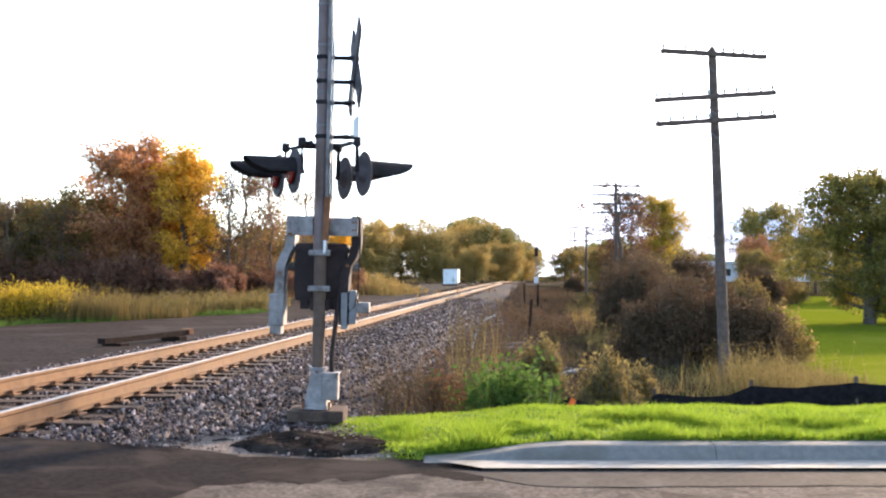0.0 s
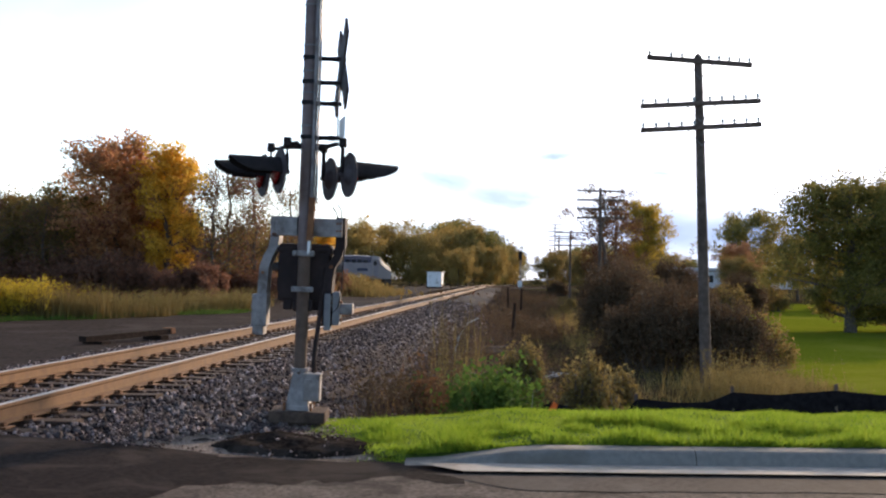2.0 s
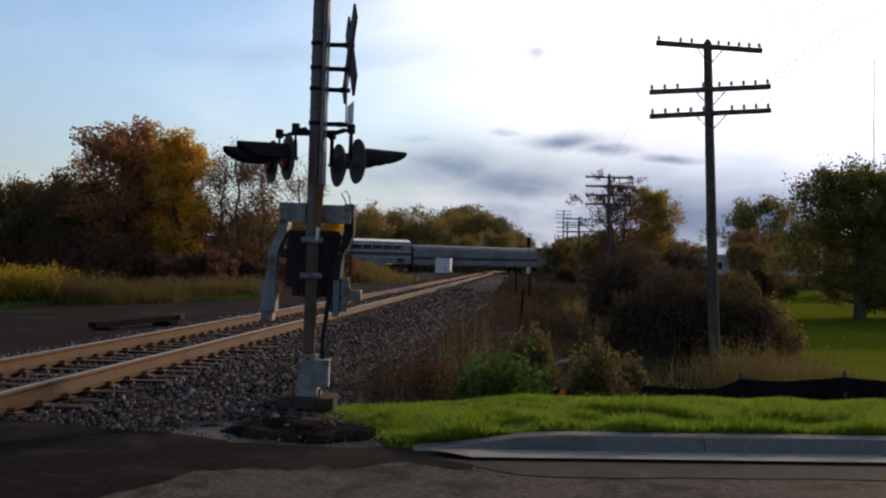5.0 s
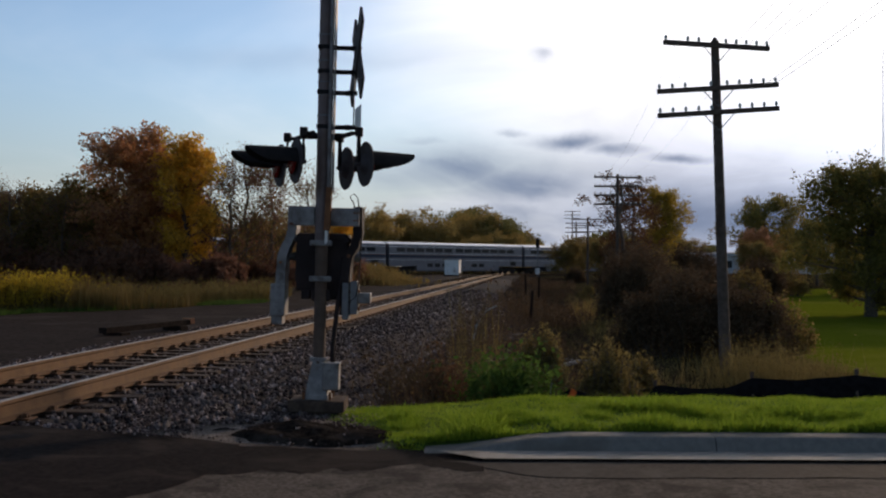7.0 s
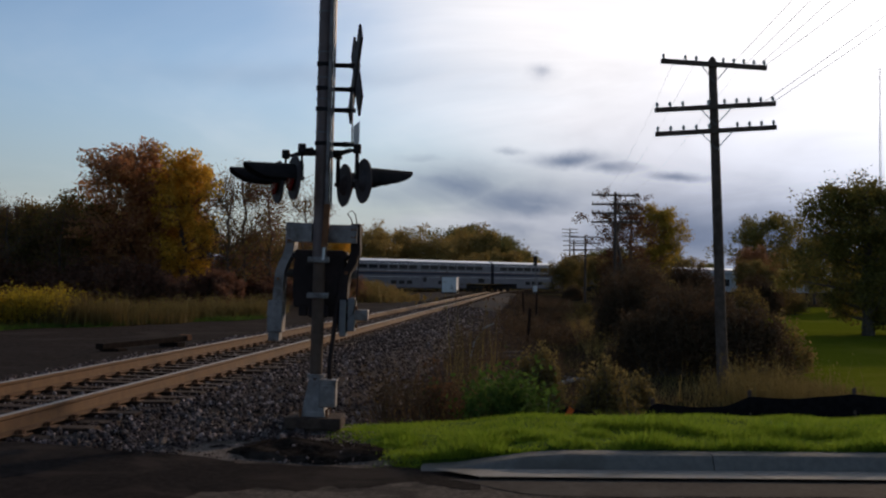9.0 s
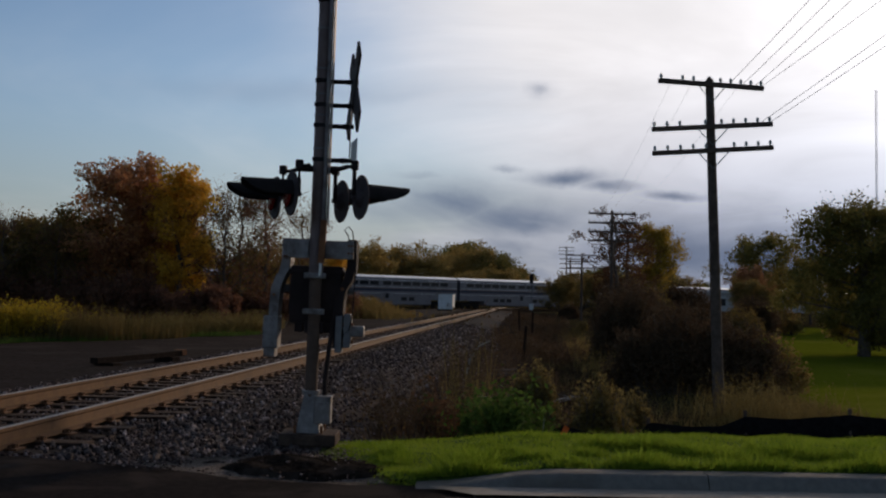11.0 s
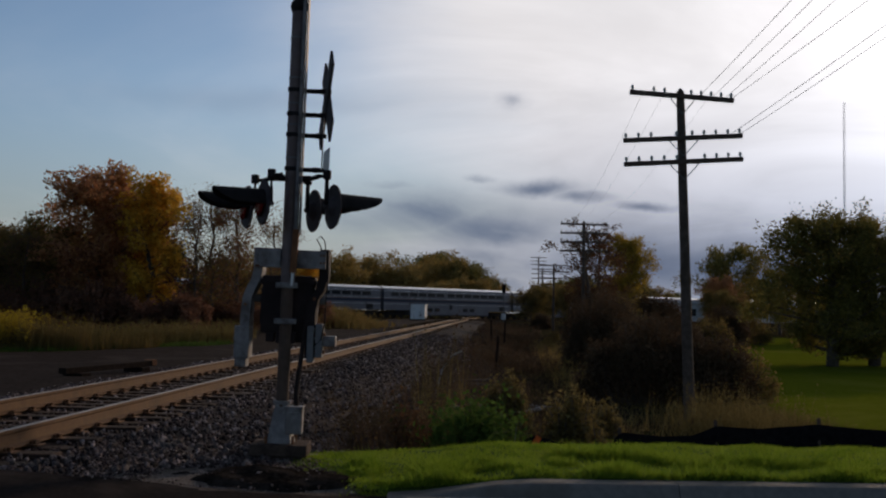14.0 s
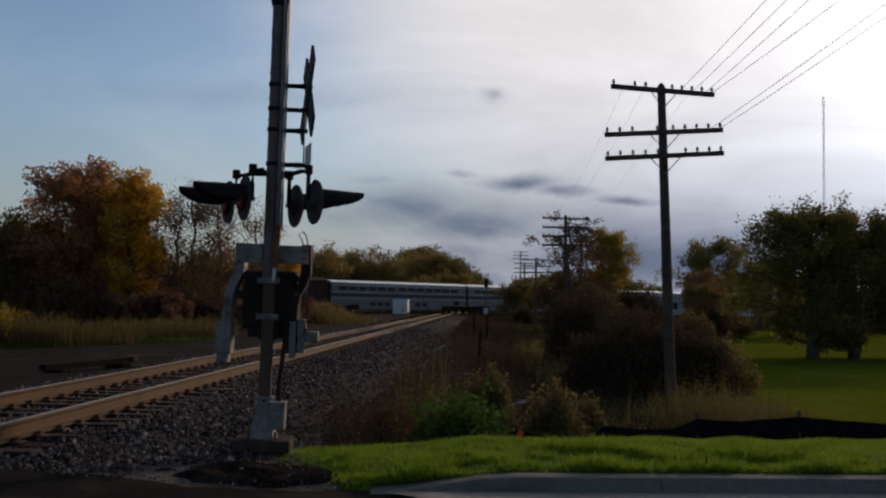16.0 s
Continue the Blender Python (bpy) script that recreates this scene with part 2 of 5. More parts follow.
M["roofing"] = surface("far_building", (0.34, 0.35, 0.37), (0.42, 0.42, 0.43), 1.0, 0.7, 0.02)
M["tower"] = surface("tower_paint", (0.35, 0.35, 0.37), (0.45, 0.45, 0.46), 1.0, 0.6, 0.0)
M["l_red"] = foliage("russet_leaves", [(0.14, 0.062, 0.052), (0.26, 0.118, 0.068), (0.39, 0.19, 0.088), (0.33, 0.185, 0.078), (0.20, 0.135, 0.065)], 0.55, bright=1.35)
M["l_gold"] = foliage("golden_leaves", [(0.30, 0.19, 0.03), (0.52, 0.31, 0.05), (0.70, 0.43, 0.065), (0.40, 0.26, 0.05)], 0.58, bright=1.15)
M["l_olive"] = foliage("olive_leaves", [(0.08, 0.066, 0.03), (0.13, 0.11, 0.04), (0.21, 0.14, 0.05), (0.22, 0.11, 0.055)], 0.5, bright=1.15)
M["l_green"] = foliage("green_leaves", [(0.06, 0.058, 0.02), (0.105, 0.10, 0.03), (0.17, 0.14, 0.04), (0.32, 0.17, 0.05)], 0.5, bright=1.35)
M["l_dark"] = foliage("dark_bush_leaves", [(0.036, 0.026, 0.019), (0.062, 0.043, 0.026), (0.085, 0.054, 0.032), (0.11, 0.05, 0.036)], 0.28, bright=1.25)
M["l_under"] = foliage("undergrowth_leaves", [(0.09, 0.052, 0.046), (0.16, 0.088, 0.062), (0.23, 0.11, 0.072), (0.17, 0.11, 0.058)], 0.5)
M["l_far"] = foliage("autumn_woods", [(0.20, 0.16, 0.06), (0.30, 0.22, 0.075), (0.38, 0.26, 0.085), (0.32, 0.19, 0.07)], 0.4, 0.06)
M["l_fardark"] = foliage("green_woods", [(0.11, 0.11, 0.04), (0.16, 0.15, 0.05), (0.23, 0.19, 0.06)], 0.4, 0.06)
M["l_poplar"] = foliage("poplar_leaves", [(0.18, 0.14, 0.03), (0.30, 0.22, 0.04), (0.44, 0.30, 0.05), (0.26, 0.21, 0.04)], 0.5)
M["l_tan"] = foliage("tan_weeds", [(0.075, 0.056, 0.022), (0.125, 0.095, 0.036), (0.18, 0.135, 0.05), (0.10, 0.09, 0.028)], 0.35, 0.8, bright=1.3)
M["l_weed"] = foliage("green_weeds", [(0.03, 0.06, 0.014), (0.05, 0.09, 0.018), (0.09, 0.14, 0.03)], 0.4, 1.2, bright=1.25)
M["l_rust"] = foliage("rusty_weeds", [(0.07, 0.034, 0.022), (0.12, 0.058, 0.03), (0.17, 0.10, 0.045)], 0.35, 0.9)
M["l_rod"] = foliage("goldenrod", [(0.22, 0.15, 0.02), (0.36, 0.25, 0.025), (0.46, 0.33, 0.035), (0.18, 0.14, 0.03)], 0.4, 0.5)
M["l_stem"] = foliage("weed_stems", [(0.085, 0.065, 0.025), (0.14, 0.10, 0.036), (0.19, 0.13, 0.05)], 0.3, 0.5)
M["grass"] = foliage("grass_blades", [(0.07, 0.13, 0.009), (0.16, 0.25, 0.021), (0.25, 0.34, 0.035), (0.28, 0.32, 0.05)], 0.5, 2.2)

# ---- building helpers ----


def ss(a, b, v):
    u = np.clip((np.asarray(v, float) - a) / (b - a), 0, 1)
    return u * u * (3 - 2 * u)


def link(name, mesh, material, parent=None, label=""):
    if material and not mesh.materials:
        mesh.materials.append(material)
    ob = new(name, mesh)
    ob.parent = parent
    return tagged(ob, label)


def part(name, bm, material, parent=None, label="", smooth=False):
    """One mesh object out of a bmesh."""
    mesh = bpy.data.meshes.new(name)
    bm.to_mesh(mesh)
    bm.free()
    if smooth:
        mesh.shade_smooth()
    return link(name, mesh, material, parent, label)


def sheet(name, verts, faces, material, parent=None, label="", smooth=False):
    """One mesh object out of arrays of corners and faces."""
    mesh = bpy.data.meshes.new(name)
    mesh.from_pydata(np.asarray(verts, float).tolist(), [], [list(map(int, f)) for f in faces])
    if smooth:
        mesh.shade_smooth()
    return link(name, mesh, material, parent, label)


def thing(name, m, label, category, group="", kind=""):
    ob = new(name)
    ob.matrix_basis = m
    return tagged(ob, label, category, group, kind)


def add_box(bm, x0, x1, y0, y1, z0, z1, bevel=0.0, m=None):
    made = bmesh.ops.create_cube(bm, size=1.0)["verts"]
    for v in made:
        v.co = Vector((x0 + (v.co.x + 0.5) * (x1 - x0), y0 + (v.co.y + 0.5) * (y1 - y0), z0 + (v.co.z + 0.5) * (z1 - z0)))
    if m:
        bmesh.ops.transform(bm, matrix=m, verts=made)
    if bevel:
        edges = list({e for v in made for e in v.link_edges})
        bmesh.ops.bevel(bm, geom=edges, offset=bevel, segments=2, affect="EDGES", profile=0.6)
    return bm


def box(x0, x1, y0, y1, z0, z1, bevel=0.0, m=None):
    return add_box(bmesh.new(), x0, x1, y0, y1, z0, z1, bevel, m)


def add_rod(bm, a, b, r0, r1=None, sides=12):
    """A straight, capped and tapered rod."""
    a, b = Vector(a), Vector(b)
    m = Matrix.Translation((a + b) / 2) @ (b - a).to_track_quat("Z", "Y").to_matrix().to_4x4()
    bmesh.ops.create_cone(bm, cap_ends=True, segments=sides, radius1=r0, radius2=r0 if r1 is None else r1, depth=(b - a).length, matrix=m)
    return bm


def rod(a, b, r0, r1=None, sides=12):
    return add_rod(bmesh.new(), a, b, r0, r1, sides)


def tube(points, radii, sides=6):
    """Corners and faces of a bent, tapered tube."""
    p = np.asarray(points, float)
    r = np.broadcast_to(np.asarray(radii, float), (len(p),))
    d = np.gradient(p, axis=0)
    d /= np.linalg.norm(d, axis=1)[:, None] + 1e-9
    ref = np.where(np.abs(d[:, 2:3]) > 0.9, [[1.0, 0, 0]], [[0, 0, 1.0]])
    u = np.cross(d, ref)
    u /= np.linalg.norm(u, axis=1)[:, None] + 1e-9
    v = np.cross(d, u)
    a = np.linspace(0, 2 * np.pi, sides, endpoint=False)
    ring = p[:, None, :] + r[:, None, None] * (np.cos(a)[None, :, None] * u[:, None, :] + np.sin(a)[None, :, None] * v[:, None, :])
    faces = []
    for i in range(len(p) - 1):
        for k in range(sides):
            n = (k + 1) % sides
            faces.append((i * sides + k, i * sides + n, (i + 1) * sides + n, (i + 1) * sides + k))
    faces.append(tuple(range(sides))[::-1])
    faces.append(tuple((len(p) - 1) * sides + k for k in range(sides)))
    return ring.reshape(-1, 3), faces


def pipe(name, points, radius, material, parent, label="", sides=10):
    v, f = tube(points, radius, sides)
    return sheet(name, v, f, material, parent, label, True)


class Heap:
    """Collects corners and faces for one mesh."""
    def __init__(self):
        self.v, self.f, self.n = [], [], 0

    def put(self, verts, faces):
        self.v.append(np.asarray(verts, float))
        self.f.extend([tuple(i + self.n for i in f) for f in faces])
        self.n += len(verts)

    def quads(self, corners):
        """corners: one row of k corners for each face."""
        k = corners.shape[1]
        idx = np.arange(len(corners) * k).reshape(-1, k) + self.n
        self.v.append(corners.reshape(-1, 3))
        self.f.extend(map(tuple, idx.tolist()))
        self.n += len(corners) * k

    def make(self, name, material, parent=None, label="", smooth=False):
        return sheet(name, np.concatenate(self.v), self.f, material, parent, label, smooth)


def leaf_cards(rng, at, size, flat=0.0):
    """A small pointed leaf, turned at random, at each place."""
    n = len(at)
    a = rng.normal(size=(n, 3))
    a[:, 2] *= 1 - flat
    a /= np.linalg.norm(a, axis=1)[:, None]
    b = np.cross(a, rng.normal(size=(n, 3)))
    b /= np.linalg.norm(b, axis=1)[:, None]
    s = size * rng.uniform(0.6, 1.3, (n, 1))
    a, b = a * s, b * s * 0.55
    return np.stack([at - a, at + b - a * 0.1, at + a, at - b - a * 0.1], axis=1)


# ---- lie of the land ----
RUN = 0.086                       # the track drifts to the right by this much a metre
TRACK = 5.38                      # the track's middle lies this far to the left at the camera


def off(x, y):
    """Distance to the right of the track's middle."""
    return x - RUN * np.asarray(y, float) + TRACK


def track_z(y):
    return 0.15 * ss(20, 140, y)


def ground_z(x, y):
    l, y = off(x, y), np.asarray(y, float)
    rise = 0.42 * ss(18, 115, y) - 0.30 * ss(140, 175, y)
    side = -0.34 + rise
    low = -1.32 + 1.15 * ss(60, 140, y) + 0.25 * ss(140, 200, y)
    right = side + (low - side) * ss(3.0, 7.0, l)
    front = -0.30 + 0 * l
    w = ss(10.3, 13.5, y)
    return np.where(y < 300, front + (np.where(l > 0, right, side) - front) * w, -0.22)


def terrain(name, xs, ys, material, lift=0.0, rough=0.0, keep=None, seed=1, label=""):
    rng = np.random.default_rng(seed)
    gx, gy = np.meshgrid(xs, ys)
    l_ = off(gx, gy)
    under_bed = ss(-2.7, -2.2, l_) * (1 - ss(5.0, 5.7, l_)) * ss(7.5, 8.5, gy) * (gy < 600)
    z = ground_z(gx, gy) + lift - 0.5 * under_bed * (name == "ground") + rng.normal(size=gx.shape) * rough
    v = np.stack([gx, gy, z], axis=-1).reshape(-1, 3)
    nx = len(xs)
    f = []
    for j in range(len(ys) - 1):
        for i in range(nx - 1):
            if keep is None or keep((xs[i] + xs[i + 1]) / 2, (ys[j] + ys[j + 1]) / 2):
                f.append((j * nx + i, j * nx + i + 1, (j + 1) * nx + i + 1, (j + 1) * nx + i))
    return tagged(sheet(name, v, f, material, None, label, True), label, kind="structure")


near_x = np.arange(-40, 60.1, 1.0)
xs = np.concatenate([[-3500, -1500, -700, -350, -200, -120, -80, -60, -50], near_x, [70, 85, 110, 160, 260, 500, 1000, 3500]])
ys = np.concatenate([[-800, -200, -60, -20, -8], np.arange(-2, 60, 1.0), np.arange(60, 200, 4.0), [210, 240, 290, 380, 600, 1200, 3500]])
tagged(terrain("ground", xs, ys, M["soil"], -0.015, 0.005, label="weedy brown earth with thin dry grass"), category="ground")


def lot_area(x, y):
    l = off(x, y)
    far = -2.6 - 9.0 * ss(10, 30, y) + 3.5 * ss(45, 75, y)
    return far - 3 * (y < 20) + 0.7 * math.sin(y * 0.6) < l < -2.0


tagged(terrain("gravel_lot", np.arange(-30, 8, 0.5), np.arange(8, 150, 1.0), M["lot"], 0.03, 0.008, lot_area, 2, "grey gravel service lot beside the track"), category="gravel")


def lawn_area(x, y):
    return x > 7.7 + 0.07 * (y - 18) + 0.4 * math.sin(y * 0.5) and not (60 < y and x < 21)


tagged(terrain("lawn", np.arange(7, 80, 0.8), np.arange(15.5, 100, 1.2), M["lawn"], 0.02, 0.004, lawn_area, 3, "mown green lawn with long tree shadows"), category="lawn")


# ---- road, kerb and gutter ----
EDGE = 7.85                       # far edge of the road


def road_z(x):
    return -0.22 + 0.18 * ss(0.6, 4.2, -np.asarray(x, float))


def strip(name, xs, y_of_near, y_of_far, steps, lift, material, label, category):
    v, f = [], []
    for x in xs:
        for k in range(steps + 1):
            y = y_of_near(x) + (y_of_far(x) - y_of_near(x)) * k / steps
            v.append((x, y, float(road_z(x)) + lift))
    n = steps + 1
    for i in range(len(xs) - 1):
        for k in range(steps):
            f.append((i * n + k, (i + 1) * n + k, (i + 1) * n + k + 1, i * n + k + 1))
    return tagged(sheet(name, v, f, material, None, "", True), label, category, kind="structure")


def wavy(x, s=1.0):
    return 0.06 * math.sin(2.3 * x + s) + 0.035 * math.sin(6.1 * x + 2 * s) + 0.02 * math.sin(13.0 * x)


def ragged(x, s=0.0):
    return sum(k * noise.noise((x * q, s, 0.7 * q)) for k, q in ((0.5, 0.9), (0.3, 2.7), (0.22, 7.0), (0.12, 17.0)))


road_x = list(np.arange(-30, -6, 1.5)) + list(np.arange(-6, 1.5, 0.04)) + list(np.arange(1.5, 8, 0.1)) + list(np.arange(8, 60, 2.0))
strip("road", road_x, lambda x: -7.0, lambda x: EDGE + 0.25, 6, 0.0, M["worn"], "worn grey road surface with stains", "road")
strip("asphalt_patch", [x for x in road_x if x < -1.55], lambda x: -7.0 if x < -2.3 else 4.6 + 3.2 * (x + 2.3) + 0.8 * ragged(x, 4.0), lambda x: EDGE + 0.25 + wavy(x), 6, 0.004, M["asphalt"], "fresh dark asphalt at the track crossing", "road")
strip("asphalt_apron", [x for x in road_x if -1.65 < x < 0.3], lambda x: 7.0 + 0.22 * (x + 1.6) + 0.7 * ragged(x, 9.0), lambda x: EDGE + 0.2 + wavy(x), 4, 0.002, M["asphalt"], "dark asphalt apron beside the road", "road")
strip("asphalt_edge", [x for x in road_x if -0.02 < x < 40], lambda x: 7.52 - 0.54 * float(ss(0.0, 0.7, x)) + 0.3 * wavy(x, 2), lambda x: 7.53, 3, 0.005, M["edge"], "brown-grey asphalt strip along the gutter", "road")
strip("gutter", [x for x in road_x if -0.06 < x < 40], lambda x: min(EDGE - 0.01, 7.53 + 0.95 * max(0.0, 0.28 - x)), lambda x: EDGE, 2, 0.026, M["pan"], "pale concrete gutter pan", "gutter")


def kerb_height(x):
    return 0.012 + 0.116 * ss(-0.15, 0.95, x)


def kerb(x0, x1):
    """One cast length of kerb, with a sloped face and a rounded nose."""
    v, f = [], []
    cuts = np.linspace(x0 + 0.004, x1 - 0.004, 9)
    for x in cuts:
        h, z = float(kerb_height(x)), -0.22
        for y, k in ((EDGE, -0.4), (EDGE + 0.005, 0.0), (EDGE + 0.055, 0.80), (EDGE + 0.075, 0.95), (EDGE + 0.105, 1.0), (EDGE + 0.27, 1.0), (EDGE + 0.28, 0.96), (EDGE + 0.28, -0.4)):
            v.append((x, y + 0.004 * math.sin(3 * x), z + h * max(k, 0) - (0.08 if k < 0 else 0)))
    for i in range(8):
        for k in range(8):
            n = (k + 1) % 8
            f.append((i * 8 + k, i * 8 + n, (i + 1) * 8 + n, (i + 1) * 8 + k)[::-1])
    f += [tuple(range(8)), tuple(range(64, 72))[::-1]]
    ob = sheet("kerb", v, f, M["kerb"], None, "")
    return tagged(ob, "pale concrete kerb length with sloped face", "kerb", "road kerb", "structure")


for a, b in ((-0.15, 2.05), (2.05, 5.1), (5.1, 8.1), (8.1, 11.1), (11.1, 14.1)):
    kerb(a, b)


# ---- grass bank behind the kerb ----
def bank_left(y):
    return -0.35 - 0.75 * float(ss(8.0, 9.6, y))


def bank_z(x, y):
    u = np.clip((np.asarray(y, float) - 8.12) / 2.3, 0, 1)
    x = np.asarray(x, float)
    z = -0.19 + kerb_height(x) * 0.75 + 0.03 * np.sin(u * 2.6) + 0.006 * np.sin(3 * x + 5 * y) + 0.006 * np.sin(7.7 * x - 3 * y)
    drop = ss(10.0, 11.6, y) * 0.9
    z = z - 0.07 * (1 - ss(7.86, 8.18, y)) * (1 - ss(-0.05, 0.3, x))
    z = z - 0.25 * (np.asarray(y, float) < 8.13) * (x > -0.14)
    return z - drop - 0.05 * (1 - ss(-0.6, 0.4, x - bank_left(9.5) - 0.5))


bx, by = np.arange(-1.3, 16.1, 0.12), np.arange(7.86, 11.7, 0.12)
gx, gy = np.meshgrid(bx, by)
bv = np.stack([gx, gy, bank_z(gx, gy)], axis=-1).reshape(-1, 3)
bf = [(j * len(bx) + i, j * len(bx) + i + 1, (j + 1) * len(bx) + i + 1, (j + 1) * len(bx) + i) for j in range(len(by) - 1) for i in range(len(bx) - 1)
      if bx[i] > bank_left(by[j]) + 0.1 * math.sin(9 * by[j])]
tagged(sheet("grass_bank", bv, bf, M["turf"], None, "", True), "turf bank behind the kerb", "bank", kind="structure")
rng = np.random.default_rng(11)


def blades(rng, at, height, width, lean=0.35):
    n = len(at)
    a = rng.uniform(0, 2 * np.pi, n)
    side = np.stack([np.cos(a), np.sin(a), 0 * a], axis=1) * (width * rng.uniform(0.6, 1.4, n))[:, None]
    tip = at + np.stack([rng.normal(size=n) * lean, rng.normal(size=n) * lean, np.ones(n)], axis=1) * (height * rng.uniform(0.5, 1.3, n))[:, None]
    return np.stack([at - side, at + side, tip], axis=1)


n = 90000
px_, py_ = rng.uniform(-1.2, 6.2, n), 7.9 + 2.84 * rng.uniform(0, 1, n) ** 1.05
ok = px_ > np.array([bank_left(v) for v in py_]) + rng.normal(size=n) * 0.07
ok &= (py_ > 8.14) | (px_ < -0.13)
px_, py_ = px_[ok], py_[ok]
tuft = np.array([noise.noise((a * 2.2, b * 3.0, 0.0)) for a, b in zip(px_, py_)])
at = np.stack([px_, py_, bank_z(px_, py_) - 0.005], axis=1)
heap = Heap()
heap.quads(blades(rng, at, 0.036 * (1.0 + 0.6 * np.clip(tuft, -0.6, 1)), 0.0045, 0.45))
some = (py_ < 8.85 + 0.8 * tuft) & (tuft > 0.0)
heap.quads(blades(rng, at[some], 0.12 * (0.5 + 1.1 * np.clip(tuft[some], 0, 1)), 0.006, 0.6))
tagged(heap.make("grass", M["grass"]), "short bright green grass on the bank", "grass", kind="stuff")

# ---- ballast, track ----
def bed_profile(y):
    z = float(track_z(y))
    foot = float(ground_z(RUN * y - TRACK + 6.0, y)) - 0.06
    top = z - 0.26
    return [(-3.3, float(ground_z(RUN * y - TRACK - 3.3, y)) - 0.05), (-2.3, z - 0.30), (-1.9, z - 0.215), (-0.8, z - 0.225), (0.8, z - 0.225), (1.9, z - 0.215), (2.4, top), (3.4, top + (foot - top) * 0.28), (4.7, top + (foot - top) * 0.66), (6.0, foot)]


v, f = [], []
bed_y = np.concatenate([np.arange(8.0, 30, 0.5), np.arange(30, 160, 2.0), np.arange(160, 600, 20)])
rng = np.random.default_rng(5)
for y in bed_y:
    for l, z in bed_profile(y):
        v.append((RUN * y - TRACK + l, y, z + rng.normal() * (0.010 if y < 30 else 0.002)))
for i in range(len(bed_y) - 1):
    for k in range(9):
        f.append((i * 10 + k, i * 10 + k + 1, (i + 1) * 10 + k + 1, (i + 1) * 10 + k))
side_f = [q for q in f if q[0] % 10 >= 7]
f = [q for q in f if q[0] % 10 < 7]
tagged(sheet("ditch_slope", v, side_f, M["slope"], None, "", True), "dark brown stony slope down to the ditch", "slope", kind="structure")
bed = tagged(sheet("ballast_bed", v, f, M["ballast"], None, "", True), "grey crushed-stone ballast bed under the track", "ballast", kind="structure")


def bed_z(l, y):
    p = bed_profile(y)
    return float(np.interp(l, [a for a, b in p], [b for a, b in p]))


RAIL = [(-0.075, -0.178), (0.075, -0.178), (0.075, -0.166), (0.012, -0.145), (0.009, -0.05), (0.036, -0.034), (0.037, -0.004)]
RAIL = RAIL + [(-a, b) for a, b in RAIL[:1:-1]]


def rail_line(name, origin, heading, s_list, z_of, side, parent):
    """A rolled rail with foot, web and head, and its polished running face on top."""
    ux, uy = heading
    v, f = [], []
    k = len(RAIL)
    for s in s_list:
        for a, b in RAIL:
            v.append((origin[0] + ux * s + uy * (side + a), origin[1] + uy * s - ux * (side + a), z_of(s) + b))
    for i in range(len(s_list) - 1):
        for j in range(k):
            n = (j + 1) % k
            f.append((i * k + j, (i + 1) * k + j, (i + 1) * k + n, i * k + n)[::-1])
    f.append(tuple(range(k)))
    ob = sheet(name, v, f, M["rail"], parent)
    v, f = [], []
    for s in s_list:
        for a, b in ((-0.034, -0.003), (-0.027, 0.002), (0.027, 0.002), (0.034, -0.003)):
            v.append((origin[0] + ux * s + uy * (side + a), origin[1] + uy * s - ux * (side + a), z_of(s) + b))
    for i in range(len(s_list) - 1):
        for j in range(3):
            f.append((i * 4 + j, i * 4 + j + 1, (i + 1) * 4 + j + 1, (i + 1) * 4 + j))
    sheet("running_face", v, f, M["head"], ob, "polished steel running face")
    return ob


HEAD = Vector((RUN, 1)).normalized()
track = thing("railway_track", pose(0, 0, 0), "single railway track with rusty rails on wooden ties", "railway track", kind="structure")
cut_s = list(np.arange(-8, 40, 2.0)) + list(np.arange(40, 600, 10.0))
for side in (-0.7525, 0.7525):
    rail_line("rail", (-TRACK, 0), HEAD, cut_s, lambda s: float(track_z(s * HEAD.y)), side, track)

tie_mesh = None
rng = np.random.default_rng(8)
turn = -math.degrees(math.atan(RUN))


def mesh_of(bm, name, material):
    mesh = bpy.data.meshes.new(name)
    bm.to_mesh(mesh)
    bm.free()
    mesh.materials.append(material)
    return mesh


tie_mesh = mesh_of(box(-1.3, 1.3, -0.115, 0.115, -0.17, 0, 0.012), "tie", M["tie"])
bm = bmesh.new()
add_box(bm, -0.17, 0.17, -0.09, 0.09, 0, 0.014, 0.003)
for sx in (-1, 1):
    for sy in (-1, 1):
        add_rod(bm, (sx * 0.085, sy * 0.05, 0.0), (sx * 0.085, sy * 0.05, 0.045), 0.011, 0.017, 6)
        add_box(bm, sx * 0.10 - 0.03, sx * 0.10 + 0.03, sy * 0.02 - 0.012, sy * 0.02 + 0.012, 0.01, 0.05)
plate_mesh = mesh_of(bm, "tie_plate", M["plate"])
for i in range(290):
    s = 8.35 + 0.54 * i
    y = s * HEAD.y
    x, z = s * HEAD.x - TRACK, float(track_z(y)) - 0.194
    ob = link("tie", tie_mesh, None, track)
    ob.matrix_basis = pose(x + rng.normal() * 0.02, y + rng.normal() * 0.012, z + rng.normal() * 0.004, 0, rng.normal() * 0.4, turn + rng.normal() * 0.8)
    if i < 75:
        for side in (-0.7525, 0.7525):
            p = link("tie_plate", plate_mesh, None, track)
            p.matrix_basis = pose(x + HEAD.y * side, y - HEAD.x * side, z + 0.003, 0, 0, turn)


